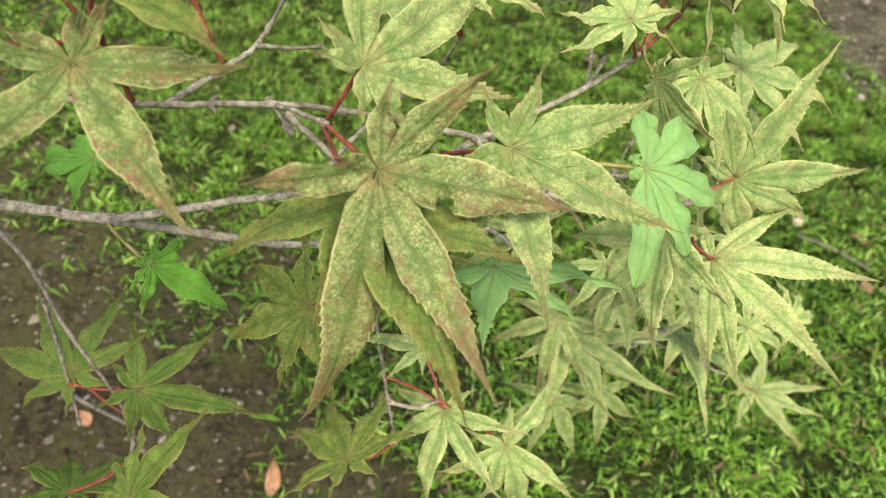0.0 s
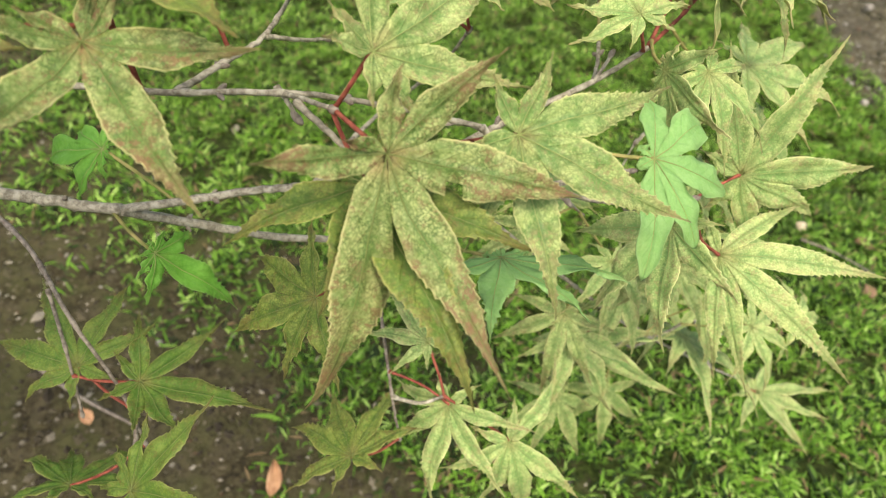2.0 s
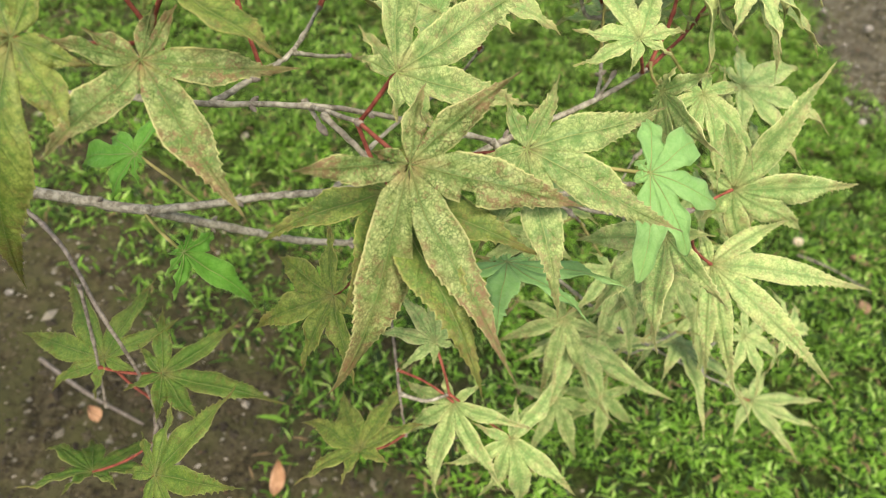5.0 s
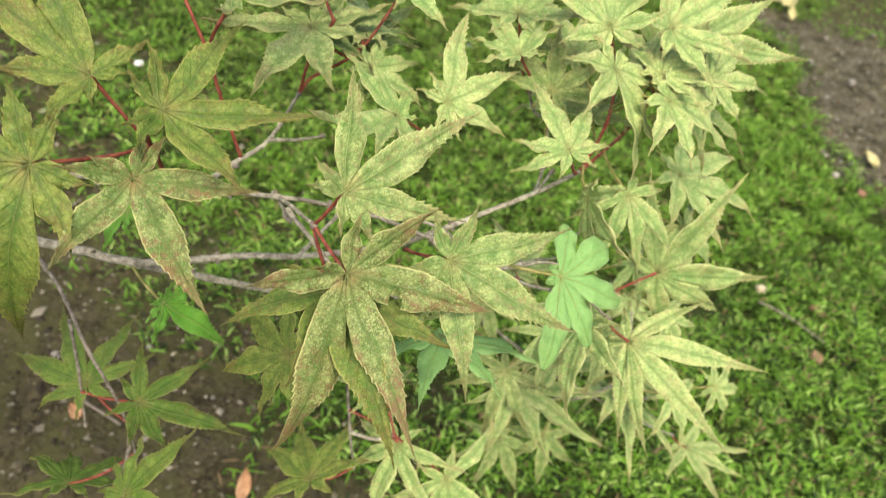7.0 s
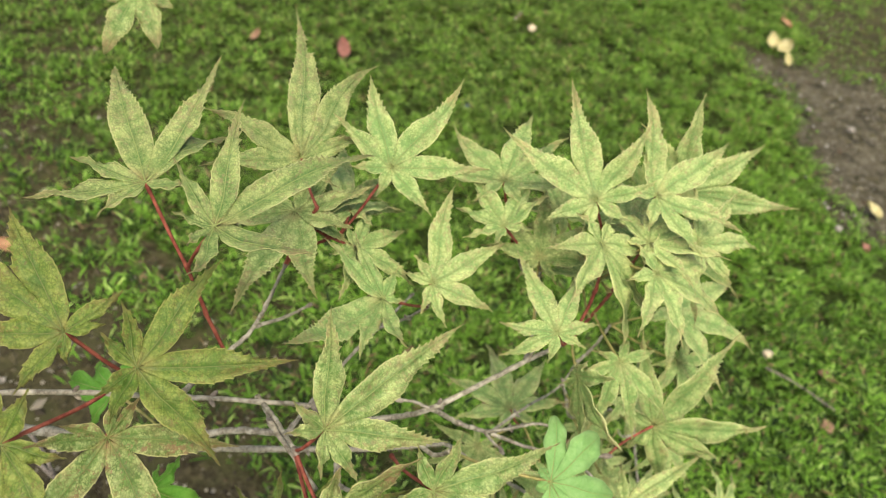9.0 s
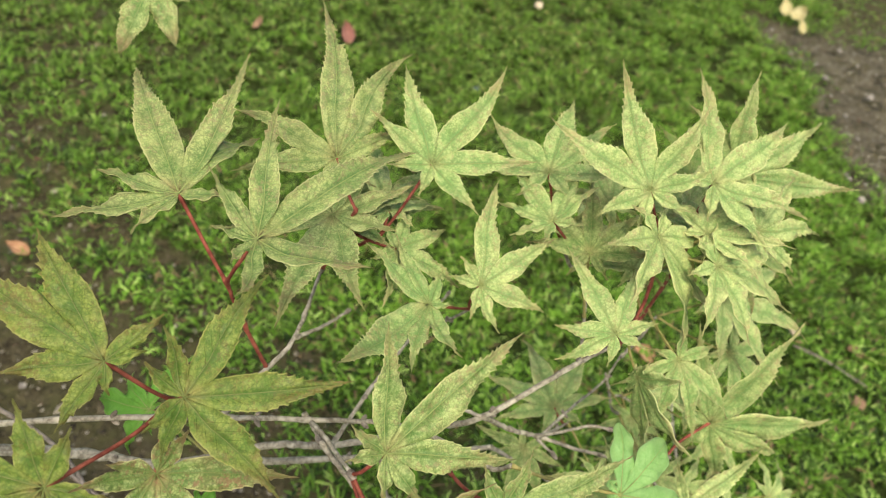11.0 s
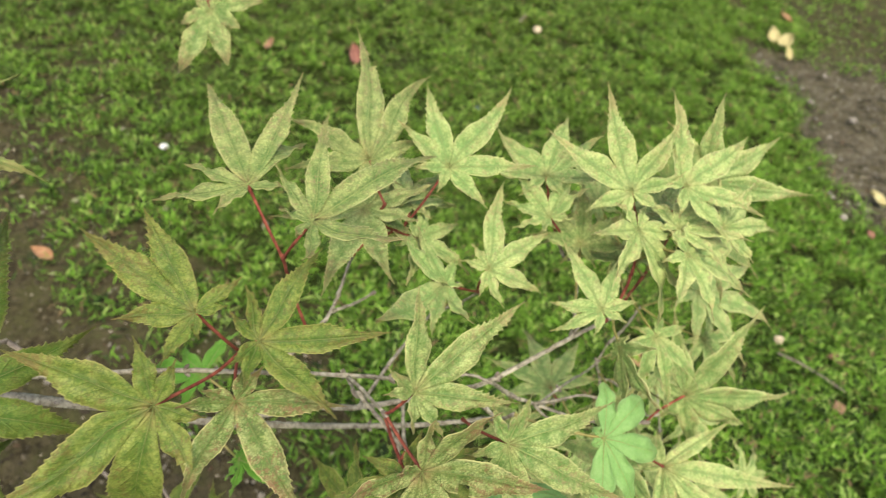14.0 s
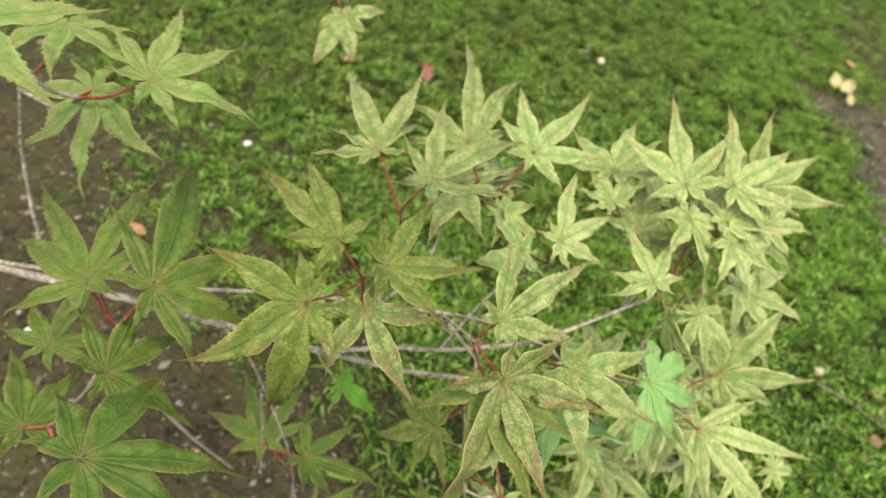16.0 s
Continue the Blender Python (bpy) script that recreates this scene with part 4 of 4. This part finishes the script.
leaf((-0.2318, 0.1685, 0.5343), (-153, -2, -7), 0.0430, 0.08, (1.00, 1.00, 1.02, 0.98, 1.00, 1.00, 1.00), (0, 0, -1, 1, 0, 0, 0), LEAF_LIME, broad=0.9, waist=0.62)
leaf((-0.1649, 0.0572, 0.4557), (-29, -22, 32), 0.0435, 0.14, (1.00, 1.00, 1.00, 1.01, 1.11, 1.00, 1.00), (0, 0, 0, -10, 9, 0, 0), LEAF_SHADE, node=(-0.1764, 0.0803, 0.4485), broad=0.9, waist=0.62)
leaf((0.0522, 0.2540, 0.4201), (1, 10, -8), 0.0314, 0.27, (1.00, 1.00, 0.79, 1.22, 0.99, 0.93, 1.00), (0, 0, -4, -5, 4, 5, 0), red=False)
leaf((0.0858, 0.2323, 0.4589), (-32, 10, -11), 0.0316, 0.07, (1.00, 1.00, 0.97, 1.01, 1.00, 1.00, 1.00), (0, 0, 3, -2, 0, 0, 0), red=False)
leaf((0.0711, 0.1405, 0.4054), (119, -54, 0), 0.0434, 0.16, (1.00, 1.00, 1.00, 0.95, 1.00, 1.00, 1.00), (0, 0, 0, 0, 0, 0, 0), red=False)
leaf((0.0173, 0.1210, 0.4037), (-138, 15, -13), 0.0418, 0.03, (0.40, 0.40, 1.00, 0.86, 1.04, 1.00, 0.40), (0, 0, 0, -1, 2, 0, 0), LEAF_TEAL, fold=0.12, red=False)
leaf((0.0821, 0.1904, 0.4301), (-150, -25, 10), 0.0360, 0.50, (1.18, 0.82, 1.03, 0.96, 0.96, 0.98, 0.85), (-1, -3, 13, 1, -1, -1, -3), LEAF_PALE, broad=0.8, fold=0.5, red=False)
leaf((0.1325, 0.2375, 0.3750), (-110, -20, 15), 0.0400, 0.50, (0.92, 0.97, 1.04, 0.98, 1.08, 0.98, 1.00), (6, 2, -2, -1, 2, 8, -1), LEAF_PALE, broad=0.8, fold=0.5, red=False)
leaf((0.1074, 0.2440, 0.4429), (-60, 5, 20), 0.0420, 0.50, (0.98, 1.08, 0.93, 0.98, 1.07, 1.05, 1.01), (3, -11, 4, -4, -7, 1, 3), LEAF_MID, broad=0.8, fold=0.5, red=False)
leaf((0.1070, 0.2149, 0.3049), (-170, -35, 0), 0.0340, 0.50, (0.97, 0.92, 1.00, 1.00, 1.12, 1.06, 1.02), (4, -1, -4, 2, 2, -1, -3), LEAF_PALE, broad=0.8, fold=0.5, red=False)
leaf((0.1342, 0.2446, 0.2392), (-175, -30, -15), 0.0460, 0.50, (1.02, 0.82, 1.06, 1.04, 0.88, 1.00, 0.93), (3, -8, -4, 3, 5, -9, -2), LEAF_PALE, broad=0.8, fold=0.5, red=False)
leaf((0.0861, 0.1864, 0.3100), (-140, -30, 10), 0.0380, 0.50, (1.03, 0.95, 1.14, 0.91, 1.03, 0.92, 1.12), (0, -1, -7, 7, 3, 3, 5), LEAF_PALE, broad=0.8, fold=0.5, red=False)
leaf((0.1390, 0.2073, 0.2800), (-120, -25, 20), 0.0400, 0.50, (1.03, 0.95, 0.94, 0.94, 1.12, 0.89, 0.95), (-1, 1, 2, -5, -7, 0, 5), LEAF_PALE, broad=0.8, fold=0.5, red=False)
leaf((0.1580, 0.1890, 0.2900), (-95, -15, 15), 0.0380, 0.50, (1.06, 1.02, 0.97, 1.02, 0.98, 1.07, 0.94), (1, 0, 2, 1, 10, 6, 6), LEAF_PALE, broad=0.8, fold=0.5, red=False)
leaf((0.1008, 0.1833, 0.2200), (-165, -40, 5), 0.0400, 0.50, (0.85, 0.97, 0.95, 1.04, 0.83, 1.10, 1.09), (-5, -4, -3, 0, 3, 8, -1), LEAF_MID, broad=0.8, fold=0.5, red=False)
leaf((0.0634, 0.1671, 0.3000), (-140, -30, 10), 0.0420, 0.50, (1.06, 1.01, 1.15, 1.06, 1.12, 0.92, 0.98), (-3, 6, 3, -1, -2, 2, -3), LEAF_PALE, broad=0.8, fold=0.5, red=False)
leaf((0.0703, 0.1711, 0.2300), (170, -35, -15), 0.0420, 0.50, (0.93, 1.04, 1.22, 0.98, 0.96, 0.91, 0.90), (2, 3, 0, 1, 0, 1, -6), LEAF_MID, broad=0.8, fold=0.5, red=False)
leaf((0.0583, 0.1699, 0.3100), (165, -35, 0), 0.0380, 0.50, (0.96, 1.01, 1.07, 1.09, 1.09, 1.01, 1.14), (-1, -1, 3, -2, 9, 4, 9), LEAF_MID, broad=0.8, fold=0.5, red=False)
leaf((0.1959, 0.2139, 0.2700), (-80, -20, 30), 0.0360, 0.50, (1.00, 0.97, 1.01, 1.06, 0.95, 1.03, 1.00), (6, -3, 4, -3, -4, -3, -5), LEAF_PALE, broad=0.8, fold=0.5, red=False)
leaf((0.0958, 0.2185, 0.3300), (-150, -30, 0), 0.0360, 0.50, (0.94, 1.02, 0.88, 1.05, 1.10, 0.96, 1.04), (1, -2, -3, -8, 6, 0, 10), LEAF_PALE, broad=0.8, fold=0.5, red=False)
leaf((0.1197, 0.2382, 0.3400), (-110, -20, 15), 0.0340, 0.50, (1.07, 1.02, 0.95, 1.12, 0.96, 1.13, 0.97), (1, -6, 9, 0, -2, 3, -4), LEAF_PALE, broad=0.8, fold=0.5, red=False)
leaf((0.0729, 0.1790, 0.3400), (-170, -30, -10), 0.0360, 0.50, (1.06, 0.91, 1.04, 0.92, 0.86, 0.95, 0.89), (2, 0, 2, 0, -1, 0, 4), LEAF_PALE, broad=0.8, fold=0.5, red=False)
leaf((0.1055, 0.1880, 0.3300), (-140, -25, 10), 0.0380, 0.50, (0.99, 0.94, 0.93, 0.98, 0.94, 1.16, 0.91), (-4, -1, 3, -1, -4, -3, -1), LEAF_MID, broad=0.8, fold=0.5, red=False)
leaf((0.0365, 0.1837, 0.3500), (160, -30, -10), 0.0360, 0.50, (1.08, 0.92, 0.99, 0.95, 1.03, 1.03, 0.89), (10, 1, -2, -4, -1, 0, 2), LEAF_MID, broad=0.8, fold=0.5, red=False)
leaf((0.1441, 0.2209, 0.3200), (-120, -25, 20), 0.0360, 0.50, (1.00, 1.04, 0.88, 0.94, 0.92, 1.01, 1.04), (-6, -1, 3, 4, -4, 2, 1), LEAF_PALE, broad=0.8, fold=0.5, red=False)
leaf((-0.0022, 0.1290, 0.3380), (50, 12, 0), 0.0290, 0.20, (1.00, 0.90, 1.00, 1.05, 0.95, 1.00, 1.00), (0, 0, 4, 6, -3, 0, 0), LEAF_PALE, broad=0.9, fold=0.4)
leaf((0.0426, 0.2188, 0.4520), (4, 28, 6), 0.0360, 0.12, (1.0, 0.96, 1.05, 1.0, 0.93, 1.1, 1.0), (0, 4, -5, 3, 6, -4, 0), LEAF_MID, broad=0.95, red=False)
leaf((0.0817, 0.2459, 0.4550), (-24, 22, -8), 0.0340, 0.15, (1.0, 1.1, 0.95, 1.04, 1.0, 0.9, 1.0), (0, -4, 3, -3, 2, 6, 0), LEAF_PALE, broad=0.95, red=False)
leaf((0.0639, 0.2249, 0.4400), (10, 10, 4), 0.0290, 0.18, (1.0, 1.0, 1.08, 0.95, 1.05, 1.0, 1.0), (2, 5, -3, 2, -6, 3, 0), LEAF_PALE, broad=0.95, red=False)
leaf((0.0520, 0.2445, 0.4550), (42, 20, -12), 0.0340, 0.10, (1.0, 1.0, 0.92, 1.08, 0.96, 1.0, 1.0), (0, 3, -4, 5, 0, -3, 0), LEAF_PALE, broad=0.95, red=False)
leaf((0.0926, 0.2781, 0.4470), (-15, 18, 10), 0.0350, 0.14, (1.0, 0.94, 1.0, 1.1, 1.02, 0.97, 1.0), (0, -2, 4, -3, 4, 2, 0), LEAF_LIME, broad=0.95, red=False)
leaf((-0.0542, 0.2072, 0.4660), (-72, 12, 18), 0.0310, 0.14, (1.0, 1.0, 1.05, 1.1, 0.9, 1.0, 1.0), (0, 3, -6, 2, 3, -2, 0), LEAF_MID, broad=0.95, red=False)
leaf((-0.0412, 0.2237, 0.4550), (14, 24, 0), 0.0360, 0.12, (1.0, 0.95, 1.02, 1.0, 1.06, 1.0, 1.0), (0, -3, 3, -2, 5, 2, 0), LEAF_MID, broad=0.95, red=False)

# ---- small things on the ground ----
def pebble(name, place, size, material, label, category, squash=0.7, seed=0, group=""):
    bm = bmesh.new()
    bmesh.ops.create_icosphere(bm, subdivisions=3, radius=size / 2)
    for v in bm.verts:
        v.co *= 1 + 0.28 * noise.noise(v.co * (2.2 / size) + Vector((seed, 0, 0)))
        v.co.z *= squash
    me = bpy.data.meshes.new(name)
    bm.to_mesh(me), bm.free()
    me.materials.append(material)
    me.polygons.foreach_set("use_smooth", [True] * len(me.polygons))
    ob = new(name, me)
    z = float(ground_height(np.array([place[0]]), np.array([place[1]]))[0])
    ob.matrix_basis = pose(place[0], place[1], z + 0.0045 + size * squash * 0.25, 0, 0, 40 * seed)
    return tagged(ob, label, category, group)


def fallen_leaf(place, length, width, turn, curl, material, label, lean=12):
    """A dry leaf, cupped and pointed, lying on the moss."""
    rows, cols, verts, faces = 12, 7, [], []
    for layer in (0.0, -0.0004):
        for i in range(rows + 1):
            s = i / rows
            w = width / 2 * max(0.03, math.sin(math.pi * s) ** 0.7 * (1.15 - 0.5 * s))
            for j in range(cols):
                u = 2 * j / (cols - 1) - 1
                z = curl * length * (0.5 * u * u + 0.6 * (s - 0.5) ** 2) + 0.0012 * math.sin(7 * s + 4 * u)
                verts.append((u * w + 0.06 * length * math.sin(3 * s), (s - 0.5) * length, z + layer))
    n = (rows + 1) * cols
    for i in range(rows):
        for j in range(cols - 1):
            q = i * cols + j
            faces += [(q, q + 1, q + cols + 1, q + cols), (n + q, n + q + cols, n + q + cols + 1, n + q + 1)]
    ring = [j for j in range(cols)] + [i * cols + cols - 1 for i in range(1, rows + 1)] + [rows * cols + j for j in range(cols - 2, -1, -1)] + [i * cols for i in range(rows - 1, 0, -1)]
    for p, q in zip(ring, ring[1:] + ring[:1]):
        faces.append((p, n + p, n + q, q))
    ob = tagged(new("fallen_leaf", mesh_from("fallen_leaf", verts, faces, material)), label, "fallen leaf", "fallen leaves on the lawn")
    z = float(ground_height(np.array([place[0]]), np.array([place[1]]))[0])
    ob.matrix_basis = pose(place[0], place[1], z + 0.006 + (0.42 * length * math.sin(radians(lean)) if lean > 20 else 0.0), lean, min(lean, 12) / 2, turn)
    return ob


fallen_leaf((0.604, 1.410), 0.036, 0.036, 22, 0.35, YELLOW, "pale yellow curled dead leaf on bare earth", 46)
fallen_leaf((0.634, 1.392), 0.034, 0.040, -64, 0.4, YELLOW, "broad pale yellow dead leaf on bare earth", 42)
fallen_leaf((0.626, 1.345), 0.036, 0.018, 12, 0.30, YELLOW, "small pale yellow dead leaf on bare earth", 30)
fallen_leaf((0.667, 1.525), 0.036, 0.020, 40, 0.25, ORANGE, "small tan dead leaf at the lawn's edge")
fallen_leaf((-0.262, 1.085), 0.060, 0.026, 18, 0.25, RED, "dull red dead leaf on the lawn")
fallen_leaf((-0.423, 1.077), 0.034, 0.016, -12, 0.25, BROWN, "small orange-brown dead leaf on the lawn")
fallen_leaf((-0.539, 0.502), 0.034, 0.018, 75, 0.25, ORANGE, "small orange-yellow dead leaf on the earth")
fallen_leaf((0.668, 0.890), 0.036, 0.024, 30, 0.3, YELLOW, "cream dead leaf on bare earth")
fallen_leaf((-0.122, 0.184), 0.030, 0.014, 8, 0.3, ORANGE, "salmon-orange dead leaf on the earth")
fallen_leaf((-0.295, 0.217), 0.018, 0.012, 50, 0.3, ORANGE, "small orange dead leaf on the earth")
fallen_leaf((0.229, 0.484), 0.030, 0.026, 80, 0.25, ORANGE, "orange dead leaf under the branches")
fallen_leaf((0.495, 0.535), 0.026, 0.018, 80, 0.25, BROWN, "small brown dead leaf on the lawn")
fallen_leaf((0.475, 0.462), 0.018, 0.016, 20, 0.25, BROWN, "small rusty dead leaf on the lawn")
fallen_leaf((0.625, 0.795), 0.018, 0.014, 20, 0.25, RED, "small dark red dead leaf by bare earth")
pebble("pebble", (0.595, 0.83), 0.012, STONE, "pale oblong pebble in thin moss", "pebble", 0.7, 6)
pebble("pebble", (0.70, 1.12), 0.016, STONE, "pale grey pebble on bare earth", "pebble", 0.6, 7)
pebble("pebble", (0.63, 1.165), 0.012, STONE, "whitish pebble on bare earth", "pebble", 0.6, 8)
pebble("acorn", (0.086, 1.285), 0.017, BEIGE, "small pale beige nut lying on the lawn", "nut", 0.85, 1)
pebble("acorn", (0.425, 0.553), 0.013, BEIGE, "small pale cream nut lying on the lawn", "nut", 0.85, 2)
pebble("pebble", (-0.483, 0.745), 0.013, WHITE, "small white pebble on the lawn", "pebble", 0.6, 3)
pebble("pebble", (-0.013, 0.97), 0.011, BLUE, "tiny dark blue bead of glass on the lawn", "bead", 0.8, 4)
pebble("pebble", (-0.55, 0.304), 0.030, WHITE, "white broken stone on bare earth", "pebble", 0.5, 5)
rng = random.Random(11)
for k in range(80):
    if k % 3:
        spot = (0.60 + rng.uniform(-0.05, 0.35), rng.uniform(0.86, 1.34))
    else:
        spot = (rng.uniform(-0.75, -0.05), rng.uniform(0.05, 0.55))
        if spot[1] > 0.18 - 0.56 * spot[0]:
            continue
    pebble("pebble", spot, rng.uniform(0.003, 0.008), STONE, "small grey-brown pebble on bare earth", "pebble", 0.6, 20 + k, "pebbles on the bare earth")


def fallen_twig(points, thick, label):
    line = curve_points([(x, y, float(ground_height(np.array([x]), np.array([y]))[0]) + z) for x, y, z in points], 8)
    verts, faces = tube(line, lambda t: thick * (1 - 0.5 * t), 6)
    return tagged(new("fallen_twig", mesh_from("fallen_twig", verts, faces, DEAD)), label, "twig", "fallen twigs on the ground")


fallen_twig([(0.418, 0.532, 0.006), (0.450, 0.512, 0.011), (0.490, 0.485, 0.007)], 0.0016, "thin dry grey twig on the lawn")
fallen_twig([(0.048, 1.315, 0.008), (0.060, 1.345, 0.014)], 0.0022, "short pale twig stub on the lawn")
fallen_twig([(-0.37, 0.265, 0.004), (-0.31, 0.235, 0.009), (-0.25, 0.215, 0.004)], 0.0022, "dry brown twig on bare earth")
fallen_twig([(0.64, 0.70, 0.006), (0.655, 0.74, 0.010), (0.665, 0.79, 0.005)], 0.0018, "thin dry brown twig in thin moss")
